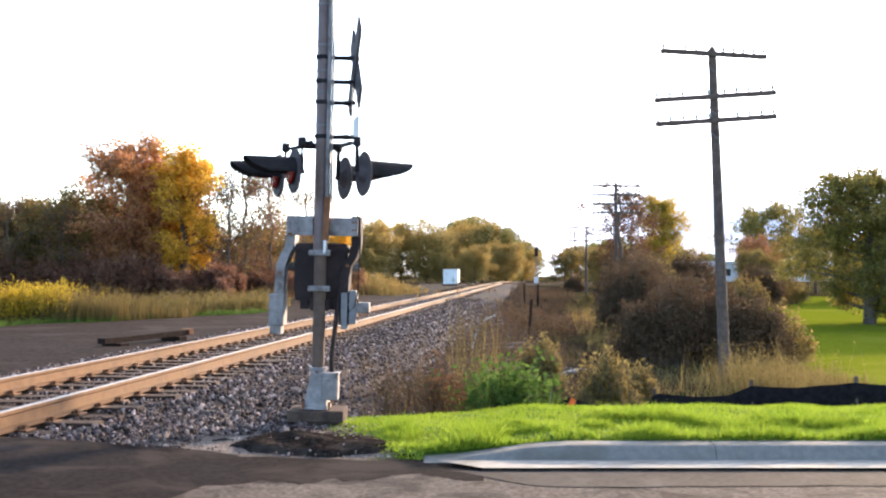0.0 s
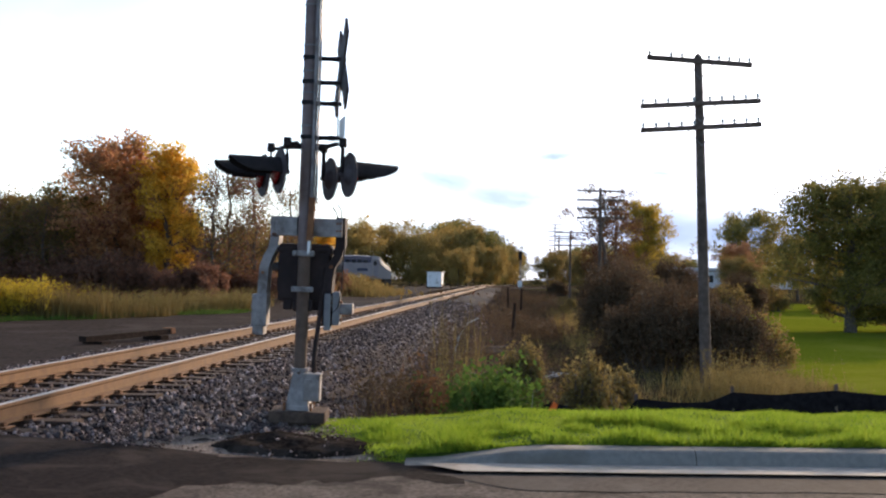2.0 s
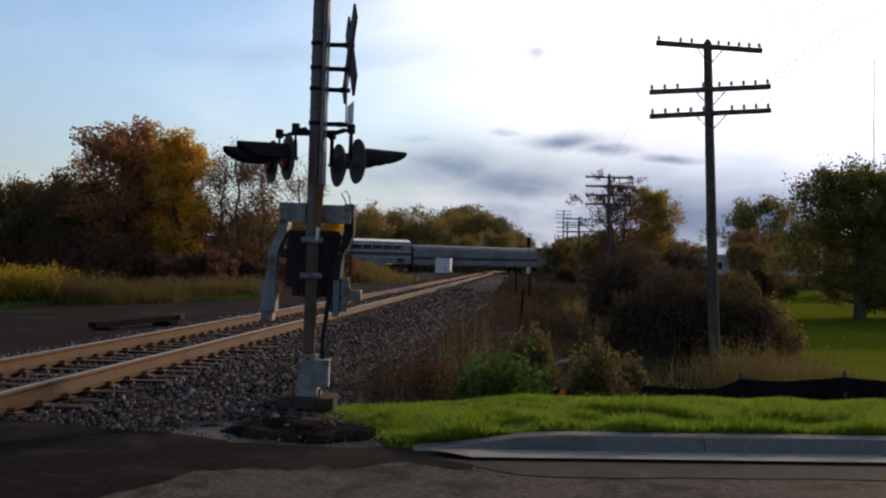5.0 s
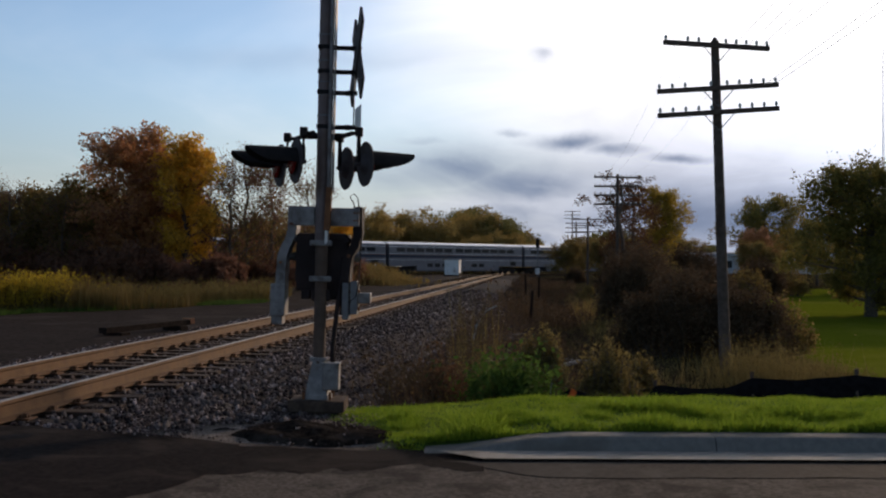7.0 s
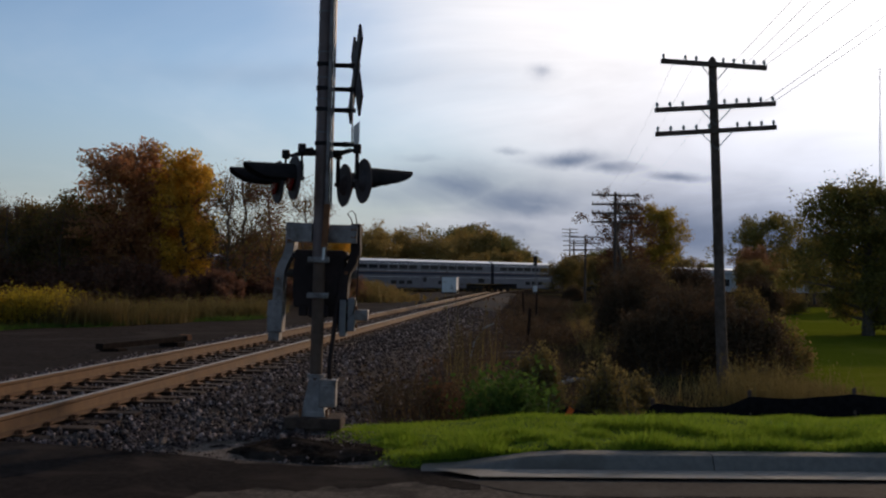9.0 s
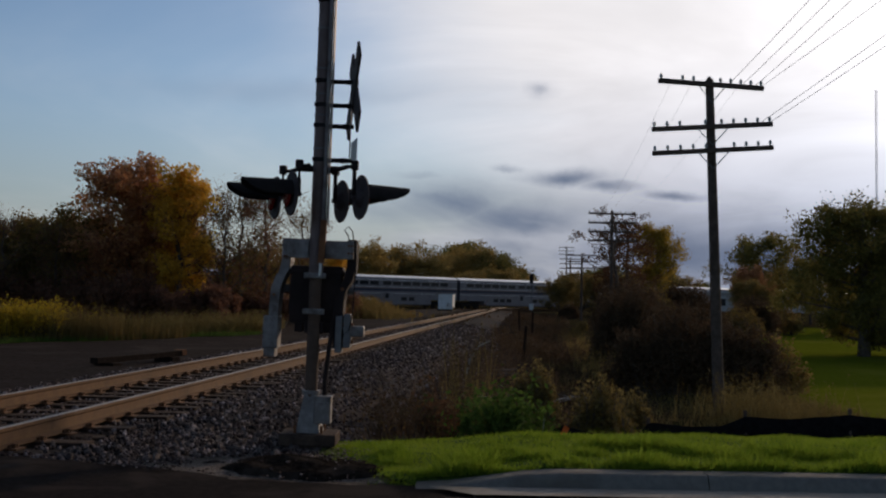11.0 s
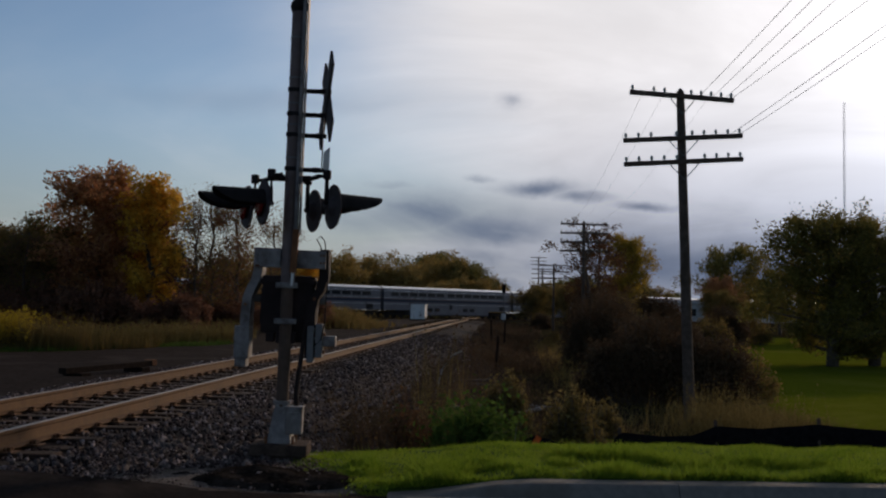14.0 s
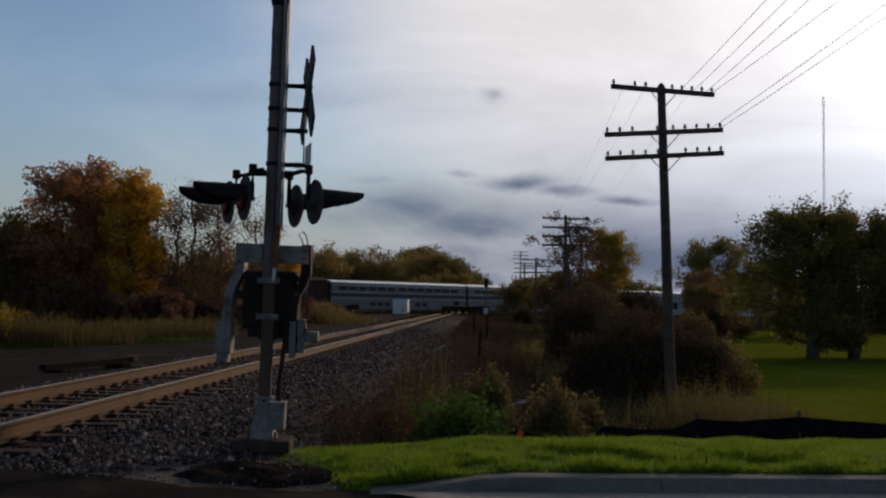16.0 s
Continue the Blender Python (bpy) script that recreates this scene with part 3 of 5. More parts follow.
# ---- loose ballast stones ----
def rock(rng):
    bm = bmesh.new()
    bmesh.ops.create_icosphere(bm, subdivisions=1, radius=1.0)
    k = Vector(rng.uniform(0.65, 1.25, 3))
    for w_ in bm.verts:
        w_.co = Vector((w_.co.x * k.x, w_.co.y * k.y, w_.co.z * k.z * 0.8)) * rng.uniform(0.78, 1.12)
    mesh = mesh_of(bm, "stone", M["stone"])
    return mesh


rng = np.random.default_rng(21)
rocks = [rock(rng) for _ in range(8)]
rock_v = [np.array([tuple(q.co) for q in m.vertices]) for m in rocks]
rock_f = [np.array([tuple(p.vertices) for p in m.polygons]) for m in rocks]


def stone_foliage():
    m = bpy.data.materials.new("loose_stone")
    m.use_nodes = True
    n = Nodes(m.node_tree)
    some = n.add("ShaderNodeNewGeometry").outputs["Random Per Island"]
    ramp = n.add("ShaderNodeValToRGB", {0: some})
    for i, c in enumerate([(0.019, 0.0115, 0.0105), (0.043, 0.0275, 0.025), (0.076, 0.051, 0.047), (0.13, 0.093, 0.087), (0.40, 0.32, 0.30)]):
        e = ramp.color_ramp.elements[i] if i < 2 else ramp.color_ramp.elements.new(i / 4)
        e.position, e.color = i / 4, rgb(*c)
    at = n.add("ShaderNodeTexCoord").outputs["Object"]
    relief = n.add("ShaderNodeBump", {"Strength": 0.3, "Distance": 0.01, "Height": n.noise(at, 60.0)})
    b = n.add("ShaderNodeBsdfPrincipled", {"Base Color": ramp.outputs[0], "Roughness": 0.85, "Specular IOR Level": 0.25, "Normal": relief})
    n.add("ShaderNodeOutputMaterial", {0: b})
    return m


M["loose"] = stone_foliage()


def stone_place(rng):
    """A place on the bed, more of them near the road, none under the rails or in the road."""
    while True:
        y = 8.05 + 52 * rng.uniform() ** 2.2
        l = rng.uniform(-2.9, 5.2)
        if abs(abs(l) - 0.7525) < 0.11 or (l > 2.6 and rng.uniform() < (l - 2.6) / 2.2 and y > 12):
            continue
        x = RUN * y - TRACK + l
        if ((x + 1.12) / 0.9) ** 2 + ((y - 8.52) / 0.46) ** 2 < 1 or (abs(x + 1.165) < 0.27 and abs(y - 9.7) < 0.26) or (y < 8.35 and x > -2.7):
            continue
        if x > bank_left(y) - 0.15 and y < 10.8:
            continue
        if abs(l) < 1.35 and ((y / HEAD.y - 8.35) % 0.54 < 0.13 or (y / HEAD.y - 8.35) % 0.54 > 0.41):
            continue
        z = bed_z(l, y)
        if x > -2.33 and y < 10.1:
            z = max(z, float(road_z(x)) + 0.012 + 0.03 * float(ss(8.05, 10.15, y)))
        return x, y, z


heap = Heap()
for i in range(21000):
    x, y, z = stone_place(rng)
    k = rng.integers(8)
    r = rng.uniform(0.017, 0.034) * (1 + 0.02 * max(0, y - 12))
    q = np.array(Euler(rng.uniform(0, 6.3, 3)).to_matrix())
    heap.put(rock_v[k] @ q.T * r + (x, y, z + r * rng.uniform(0.1, 0.7)), rock_f[k])
tagged(heap.make("loose_ballast", M["loose"]), "loose grey and brown crushed stones", "stones", kind="stuff")
for i in range(300):
    while True:
        x, y, z = stone_place(rng)
        if y < 12 and off(x, y) > 0.9:
            break
    r = rng.uniform(0.026, 0.044)
    ob = link("stone", rocks[i % 8], None, bed)
    ob.matrix_basis = pose(x, y, z + r * 0.6, *rng.uniform(0, 360, 3)) @ Matrix.Diagonal((r, r, r, 1))

# dark earth mound and the gravel apron by the mast
v, f = [], []
for j in range(17):
    for i in range(33):
        a, b = i / 16 - 1, j / 8 - 1
        x, y = -1.12 + 0.95 * a, 8.52 + 0.47 * b
        d = 1.2 * (a * a + b * b) + 0.45 * noise.noise((x * 3.2, y * 4.5, 2.0)) + 0.2 * noise.noise((x * 9, y * 11, 5.0))
        h = 0.10 * max(0.0, 1 - d) ** 0.7 + 0.03 * noise.noise((x * 5, y * 6, 0)) + 0.018 * noise.noise((x * 17, y * 17, 0))
        v.append((x, y, -0.215 + h - 0.06 * (d > 0.98)))
f = [(j * 33 + i, j * 33 + i + 1, (j + 1) * 33 + i + 1, (j + 1) * 33 + i) for j in range(16) for i in range(32)]
tagged(sheet("dirt_mound", v, f, M["dirt"], None, "", True), "low mound of dark earth beside the road", "mound", kind="structure")
v = []
for j in range(13):
    for i in range(41):
        x, y = -2.35 + 2.05 * i / 40, 8.05 + 2.1 * j / 12
        z = float(road_z(x)) + 0.012 + 0.03 * ss(0, 12, j) + 0.012 * noise.noise((x * 5, y * 5, 3)) - (0.12 if i in (0, 40) or j == 12 else 0.03 if j == 0 else 0)
        v.append((x, y, z))
f = [(j * 41 + i, j * 41 + i + 1, (j + 1) * 41 + i + 1, (j + 1) * 41 + i) for j in range(12) for i in range(40)]
tagged(sheet("gravel_apron", v, f, M["apron"], None, "", True), "fine grey gravel between road and mast", "gravel", kind="structure")
heap = Heap()
for i in range(2600):
    x, y = rng.uniform(-2.6, -0.4), rng.uniform(8.0, 9.6)
    d = ((x + 1.12) / 0.85) ** 2 + ((y - 8.52) / 0.42) ** 2
    z = -0.215 + 0.10 * max(0, 1 - d) ** 0.7 if d < 1 else float(road_z(x)) + 0.02 + 0.03 * float(ss(8.05, 10.15, y))
    k, r = rng.integers(8), rng.uniform(0.005, 0.016)
    if (d < 0.7 and rng.uniform() < 0.85) or (y < 8.4 and x > -2.0 and rng.uniform() < 0.8):
        continue
    heap.put(rock_v[k] * r + (x, y, z + r * 0.4), rock_f[k])
tagged(heap.make("pebbles", M["loose"]), "small loose pebbles on the earth by the road", "pebbles", kind="stuff")

# ---- crossing signal ----
PX = 9.7 / 1850.0                 # metres across for a thousandth of the view at the mast


def crossing_signal():
    """Mast with gate mechanism, raised gate arm, counterweights, four flashing lamps and a crossbuck."""
    sig = thing("crossing_signal", pose(-1.165, 9.7, -0.19, 0, 0.95, 0), "grey railway crossing signal with raised gate, standing on a concrete block", "crossing signal")
    # heights below are over the foot of the block
    bm = box(-0.25, 0.26, -0.22, 0.24, 0.045, 0.15, 0.012)
    add_box(bm, -0.20, 0.215, -0.185, 0.21, -0.04, 0.047, 0.01)
    part("base_block", bm, M["block"], sig, "weathered brown concrete block")
    bm = bmesh.new()
    for (z0, r0), (z1, r1) in (((0.15, 0.16), (0.19, 0.155)), ((0.19, 0.145), (0.50, 0.075)), ((0.50, 0.085), (0.53, 0.085))):
        add_rod(bm, (0, 0, z0), (0, 0, z1), r0, r1, 4 if z0 < 0.5 else 16)
    bmesh.ops.rotate(bm, verts=bm.verts, cent=(0, 0, 0), matrix=Matrix.Rotation(radians(40), 3, "Z"))
    ped = part("pedestal", bm, M["silver"], sig, "silver cast pedestal")
    for a in (45, 135, 225, 315):
        x, y = 0.17 * math.cos(radians(a)), 0.17 * math.sin(radians(a))
        part("anchor_bolt", rod((x, y, 0.14), (x, y, 0.22), 0.014, None, 6), M["rust"], ped)
    bm = box(0.045, 0.20, -0.15, 0.02, 0.24, 0.47, 0.012)
    add_box(bm, 0.035, 0.205, -0.158, 0.025, 0.465, 0.49, 0.006)
    box_ = part("junction_box", bm, M["silver"], sig, "silver junction box")
    part("cover_plate", box(0.06, 0.185, -0.166, -0.152, 0.27, 0.44, 0.004), M["silver"], box_)
    part("lower_pole", rod((0, 0, 0.45), (0, 0, 1.62), 0.058, 0.057, 20), M["brown"], sig, "brown weathered pole")
    part("mast", rod((0, 0, 1.60), (0, 0, 4.15), 0.066, 0.066, 20), M["mast"], sig, "grey steel mast")
    bm = rod((0, 0, 4.15), (0, 0, 4.185), 0.074, 0.07, 16)
    bmesh.ops.create_uvsphere(bm, u_segments=14, v_segments=8, radius=0.085, matrix=Matrix.Translation((0, 0, 4.20)))
    part("finial", bm, M["black"], sig, "round cap", True)
    for z in (3.90, 3.52, 3.28, 3.08, 2.77):
        part("band", rod((0, 0, z - 0.007), (0, 0, z + 0.007), 0.071, None, 18), M["grey"], sig)
    # gate mechanism behind the pole
    bm = box(-0.245, 0.235, 0.06, 0.50, 1.14, 1.68, 0.03)
    add_box(bm, -0.262, 0.252, 0.05, 0.51, 1.60, 1.64, 0.008)
    add_box(bm, -0.255, -0.235, 0.10, 0.46, 1.22, 1.56, 0.006)
    mech = part("gate_mechanism", bm, M["mech"], sig, "dark brown gate mechanism case")
    part("main_shaft", rod((-0.34, 0.26, 1.46), (0.34, 0.26, 1.46), 0.04, None, 14), M["grey"], mech)
    for sx in (-0.15, 0.12):
        part("mounting_lug", box(sx - 0.04, sx + 0.04, 0.06, 0.16, 1.06, 1.15, 0.012), M["mech"], mech)
    part("saddle", box(-0.09, 0.09, -0.02, 0.10, 1.05, 1.16, 0.02), M["mech"], mech)
    for z in (1.585, 1.255):
        bm = box(-0.10, 0.10, -0.085, -0.055, z - 0.026, z + 0.026, 0.006)
        for sx in (-0.078, 0.078):
            add_rod(bm, (sx, -0.115, z), (sx, 0.08, z), 0.012, None, 8)
            add_rod(bm, (sx, -0.105, z), (sx, -0.085, z), 0.022, None, 6)
        part("clamp", bm, M["silver"], sig, "silver clamp with two bolts")
    # fork of the gate arm: a cross plate above, bent side arms, counterweights below
    bm = box(-0.315, -0.055, -0.02, 0.03, 1.745, 1.925, 0.008)
    add_box(bm, 0.065, 0.345, -0.02, 0.03, 1.745, 1.915, 0.008)
    add_box(bm, -0.06, 0.07, 0.066, 0.09, 1.76, 1.91, 0.006)
    add_box(bm, -0.075, -0.05, -0.02, 0.09, 1.76, 1.91)
    add_box(bm, 0.058, 0.083, -0.02, 0.09, 1.76, 1.91)
    fork = part("fork_plate", bm, M["silver"], sig, "silver cross plate of the gate fork")
    for sx, sz in ((-0.29, 1.76), (-0.27, 1.76), (0.30, 1.87), (0.30, 1.80), (0.33, 1.87), (0.33, 1.80)):
        part("bolt", rod((sx, -0.04, sz), (sx, -0.015, sz), 0.011, None, 6), M["rust"], fork)

    def bent_plate(points, width, y0, y1):
        v, f = [], []
        for (x, z) in points:
            for dx, yy in ((-width / 2, y0), (width / 2, y0), (width / 2, y1), (-width / 2, y1)):
                v.append((x + dx, yy, z))
        for i in range(len(points) - 1):
            for k in range(4):
                n = (k + 1) % 4
                f.append((i * 4 + k, i * 4 + n, (i + 1) * 4 + n, (i + 1) * 4 + k)[::-1])
        e = 4 * (len(points) - 1)
        f += [(0, 1, 2, 3), (e + 3, e + 2, e + 1, e)]
        return v, f

    v, f = bent_plate([(-0.285, 1.93), (-0.285, 1.72), (-0.30, 1.64), (-0.345, 1.55), (-0.375, 1.46), (-0.385, 1.30), (-0.39, 1.10)], 0.085, 0.05, 0.30)
    arm = sheet("side_arm", v, f, M["silver"], sig, "silver bent side arm")
    part("bolt", rod((-0.385, 0.03, 1.40), (-0.385, 0.06, 1.40), 0.014, None, 6), M["rust"], arm)
    bm = box(-0.475, -0.335, 0.03, 0.26, 0.90, 1.20, 0.012)
    add_box(bm, -0.465, -0.36, 0.05, 0.24, 0.82, 0.905, 0.01)
    cw = part("counterweight", bm, M["silver"], sig, "silver counterweight block")
    part("weight_bolt", rod((-0.49, 0.12, 1.08), (-0.33, 0.12, 1.08), 0.018, None, 8), M["grey"], cw)
    # this arm's shaded look is put into its dark material
    v, f = bent_plate([(0.325, 1.93), (0.325, 1.68), (0.30, 1.56), (0.245, 1.47), (0.225, 1.36), (0.215, 1.15), (0.225, 0.92)], 0.085, 0.03, 0.30)
    arm = sheet("side_arm", v, f, M["mech"], sig, "bent side arm, coloured dark for the shade on it")
    part("bolt", rod((0.25, 0.01, 1.47), (0.25, 0.04, 1.47), 0.018, None, 6), M["rust"], arm)
    bm = box(0.20, 0.26, -0.01, 0.22, 0.88, 1.22, 0.008)
    add_box(bm, 0.275, 0.34, 0.0, 0.22, 0.93, 1.24, 0.008)
    cw = part("counterweight", bm, M["grey"], sig, "grey counterweight plates")
    part("weight_bolt", rod((0.19, 0.08, 1.14), (0.36, 0.08, 1.14), 0.02, None, 8), M["rust"], cw)
    part("weight_bolt", rod((0.19, 0.08, 0.98), (0.36, 0.08, 0.98), 0.02, None, 8), M["rust"], cw)
    part("end_box", box(0.335, 0.46, 0.04, 0.20, 1.03, 1.13, 0.01), M["silver"], sig, "small silver end box")
    # raised gate arm beside the mast
    bm = bmesh.new()
    add_box(bm, 0.045, 0.075, -0.095, 0.02, 2.06, 7.6, 0.004)
    add_box(bm, 0.088, 0.100, -0.095, 0.02, 2.06, 7.6, 0.004)
    part("gate_arm", bm, M["silver"], sig, "pale grey raised gate arm")
    v, f = bent_plate([(0.05, 1.70), (0.055, 1.78), (0.065, 2.00), (0.065, 2.10)], 0.055, -0.11, -0.05)
    sheet("arm_adapter", v, f, M["rust"], sig, "rust-brown arm adapter")
    part("shear_pin", rod((0.048, -0.09, 1.58), (0.052, -0.09, 1.75), 0.014, None, 8), M["white"], sig)
    # conduits
    pipe("conduit", [(0.13, -0.03, 0.47), (0.125, -0.03, 0.62), (0.15, 0.0, 0.90), (0.175, 0.04, 1.20), (0.20, 0.06, 1.42), (0.19, 0.10, 1.52), (0.12, 0.16, 1.60)], 0.022, M["mech"], sig, "dark flexible conduit")
    pipe("cable", [(0.36, 0.0, 1.92), (0.37, 0.0, 1.70), (0.36, 0.0, 1.45), (0.355, 0.0, 1.25), (0.33, 0.0, 1.10), (0.27, 0.0, 1.04), (0.21, 0.0, 1.07)], 0.007, M["black"], sig, "", 6)
    pipe("cable", [(0.30, 0.0, 1.92), (0.285, 0.0, 1.97), (0.25, 0.0, 2.02), (0.29, 0.0, 2.05), (0.325, 0.0, 2.01), (0.34, 0.0, 1.92)], 0.006, M["black"], sig, "", 6)
    # flashing lamps, two each way
    c = Vector((-0.42, 0.9075, 0))           # along the crossarm
    n_ = Vector((-0.9075, -0.42, 0))          # the way the lamps of one pair face

    def lamp(at, facing, parent):
        q = Vector(facing).to_track_quat("Z", "Y").to_matrix().to_4x4()
        m = Matrix.Translation(at) @ q
        bm = bmesh.new()
        bmesh.ops.create_cone(bm, cap_ends=True, segments=40, radius1=0.205, radius2=0.198, depth=0.016, matrix=m)
        plate = part("background_disc", bm, M["disc"], parent, "dark round lamp background disc")
        bm = bmesh.new()
        bmesh.ops.create_cone(bm, cap_ends=True, segments=20, radius1=0.05, radius2=0.10, depth=0.05, matrix=m @ Matrix.Translation((0, 0, -0.03)))
        bmesh.ops.create_cone(bm, cap_ends=True, segments=10, radius1=0.02, radius2=0.025, depth=0.05, matrix=m @ Matrix.Translation((0, 0, -0.07)))
        part("lamp_housing", bm, M["disc"], plate)
        bm = bmesh.new()
        bmesh.ops.create_uvsphere(bm, u_segments=20, v_segments=8, radius=0.125, matrix=m @ Matrix.Translation((0, 0, 0.036)) @ Matrix.Diagonal((1, 1, 0.2, 1)))
        part("lens", bm, M["red"], plate, "unlit red lens", True)
        v, f = [], []
        down = q.to_3x3().inverted() @ Vector((0, 0, 1))
        base = math.atan2(down.y, down.x)
        steps = 18
        for i in range(steps + 1):
            a = base + radians(-98 + 196 * i / steps)
            u = abs(i / steps * 2 - 1)
            long = 0.46 - 0.20 * u ** 3.5
            for r, z in ((0.128, 0.0), (0.118, long), (0.112, long), (0.122, 0.0)):
                p = m @ Vector((r * math.cos(a), r * math.sin(a), z))
                v.append(p)
        for i in range(steps):
            for k in range(4):
                n2 = (k + 1) % 4
                f.append((i * 4 + k, (i + 1) * 4 + k, (i + 1) * 4 + n2, i * 4 + n2))
        f += [(0, 1, 2, 3), (steps * 4 + 3, steps * 4 + 2, steps * 4 + 1, steps * 4)]
        sheet("hood", v, f, M["black"], plate, "long black lamp hood")
        return plate

    for sgn, mid in ((1, Vector((-0.335, 0, 2.32))), (-1, Vector((0.30, 0, 2.305)))):
        arm_z = 2.58
        inner = Vector((mid.x * 0.55, 0, arm_z))
        a, b = inner + c * 0.27, inner - c * 0.27
        bm = rod(a, b, 0.022, None, 10)
        add_rod(bm, (0, 0, arm_z), inner, 0.03, None, 10)
        cross = part("lamp_crossarm", bm, M["black"], sig, "black lamp crossarm")
        for k in (-1, 1):
            end = inner + c * (0.26 * k)
            lamp_at = Vector((mid.x, 0, mid.z)) + c * (0.26 * k)
            hang = Vector((lamp_at.x - sgn * n_.x * 0.07, lamp_at.y - sgn * n_.y * 0.07, 0))
            v, f = tube([end, (hang.x, hang.y, arm_z), (hang.x, hang.y, mid.z + 0.12), (hang.x, hang.y, mid.z)], 0.02, 8)
            br = sheet("lamp_bracket", v, f, M["black"], cross, "", True)
            part("terminal_cap", box(hang.x - 0.035, hang.x + 0.035, hang.y - 0.035, hang.y + 0.035, arm_z - 0.03, arm_z + 0.055, 0.012), M["black"], cross)
            lamp(lamp_at, n_ * sgn, sig)
    # crossbuck seen almost edge on, on four stand-off brackets
    q = Matrix.Rotation(radians(12), 4, "Z")
    for z, x1 in ((3.405, 0.33), (3.18, 0.335), (2.985, 0.30), (2.665, 0.29)):
        bm = rod((0.05, 0, z), (x1, 0, z), 0.022, None, 8)
        add_rod(bm, (x1 - 0.10, 0, z), (x1 - 0.05, 0, z), 0.026, None, 8)
        add_box(bm, -0.068, 0.068, -0.068, 0.068, z - 0.02, z + 0.02, 0.006)
        part("sign_bracket", bm, M["black"], sig)
    for tilt, dx in ((45, 0.285), (-45, 0.30)):
        m = Matrix.Translation((dx, 0.0, 3.315)) @ q @ Matrix.Rotation(radians(tilt), 4, "X")
        bm = box(-0.012, 0.012, -0.115, 0.115, -0.48, 0.48, 0.003, m)
        part("crossbuck_blade", bm, M["disc"], sig, "crossbuck blade, seen from its edge")
    m = Matrix.Translation((0.31, 0.0, 2.75)) @ Matrix.Rotation(radians(14), 4, "Z")
    part("track_sign", box(-0.003, 0.003, -0.17, 0.17, -0.09, 0.11, 0.002, m), M["white"], sig, "small white sign plate")
    part("sign_post", box(0.265, 0.275, -0.02, 0.02, 2.66, 3.44, 0.002), M["grey"], sig)
    return sig


crossing_signal()


# ---- telegraph poles ----
def insulator(at, parent):
    x, y, z = at
    bm = rod((x, y, z - 0.02), (x, y, z + 0.06), 0.022, None, 6)
    add_rod(bm, (x, y, z + 0.035), (x, y, z + 0.085), 0.040, 0.036, 8)
    add_rod(bm, (x, y, z + 0.085), (x, y, z + 0.12), 0.036, 0.014, 8)
    return part("insulator", bm, M["glass_in"], parent)


def telegraph_pole(m, height, arms, label, pins=True, radius=0.12):
    pole = thing("telegraph_pole", m, label, "telegraph pole", "old telegraph line")
    bm = rod((0, 0, -0.6), (0, 0, height), radius * 1.15, radius * 0.78, 16)
    add_rod(bm, (0, 0, height), (0, 0, height + 0.09), radius * 0.78, 0.02, 16)
    part("pole_shaft", bm, M["wood"], pole, "grey weathered round pole")
    skip = random.Random(4)
    for z, half, tilt in arms:
        m2 = Matrix.Translation((0, -radius * 0.95, z)) @ Matrix.Rotation(radians(tilt), 4, "Y")
        arm = part("crossarm", box(-half, half, -0.045, 0.045, -0.055, 0.055, 0.008, m2), M["wood"], pole, "weathered wooden crossarm")
        for s in (-1, 1):
            a, b = m2 @ Vector((s * half * 0.27, -0.05, -0.02)), Vector((0, -radius * 0.95, z - 0.42))
            part("brace", rod(a, b, 0.012, None, 6), M["grey"], arm)
        if pins:
            for i in range(10):
                u = -half + 0.06 + (half - 0.22) * i / 4 if i < 5 else 0.22 + (half - 0.28) * (i - 5) / 4
                if skip.random() < 0.12:
                    continue
                p = m2 @ Vector((u, 0, 0.055))
                insulator(p, arm)
    return pole


POLE = (6.46, 24.0)
telegraph_pole(pose(POLE[0], POLE[1], -1.42, 0, -1.9, 4), 7.82, [(7.70, 1.24, 4.4), (6.72, 1.42, -2.3), (6.17, 1.42, -2.4)], "tall leaning wooden telegraph pole with three crossarms and glass insulators")
telegraph_pole(pose(10.6, 64.0, -1.25, 0, 0, -3), 8.1, [(7.95, 1.45, 1.0), (7.4, 1.45, 0), (6.85, 1.45, 0), (6.3, 1.45, 0)], "wooden telegraph pole with four crossarms among trees", True, 0.12)
for x, y, top in ((14.8, 108.0, 6.9), (18.4, 146.0, 7.5), (24.2, 198.0, 11.9)):
    telegraph_pole(pose(x, y, 0.0 if y > 120 else -0.6, 0, 0, -3), top, [(top - 0.15, 1.5, 0), (top - 0.8, 1.5, 0), (top - 1.45, 1.5, 0)], "far wooden telegraph pole with three crossarms", False, 0.12)


def wire(a, b, sag, r=0.0055):
    u = np.linspace(0, 1, 22)[:, None]
    p = np.array(a) * (1 - u) + np.array(b) * u
    p[:, 2] -= (4 * sag * u * (1 - u))[:, 0]
    v, f = tube(p, r, 5)
    tagged(sheet("wire", v, f, M["wire"]), "thin grey overhead line wire", "wire", "overhead wires")


for dx, z, ex, ez in ((0.45, 6.33, 3.1, 6.9), (0.75, 6.31, 3.5, 6.9), (1.05, 6.29, 3.9, 6.8), (1.15, 6.24, 5.2, 6.3), (1.3, 5.38, 4.6, 5.9), (1.1, 5.38, 4.2, 5.9)):
    wire((POLE[0] + dx - 0.25, POLE[1] - 0.1, z), (ex + 0.2, -16.0, ez), 0.25)
for dx in (-0.9, -0.4, 0.7):
    wire((POLE[0] + dx - 0.25, POLE[1], 6.35), (10.6 + dx, 64.0, 6.75), 0.5, 0.0025)


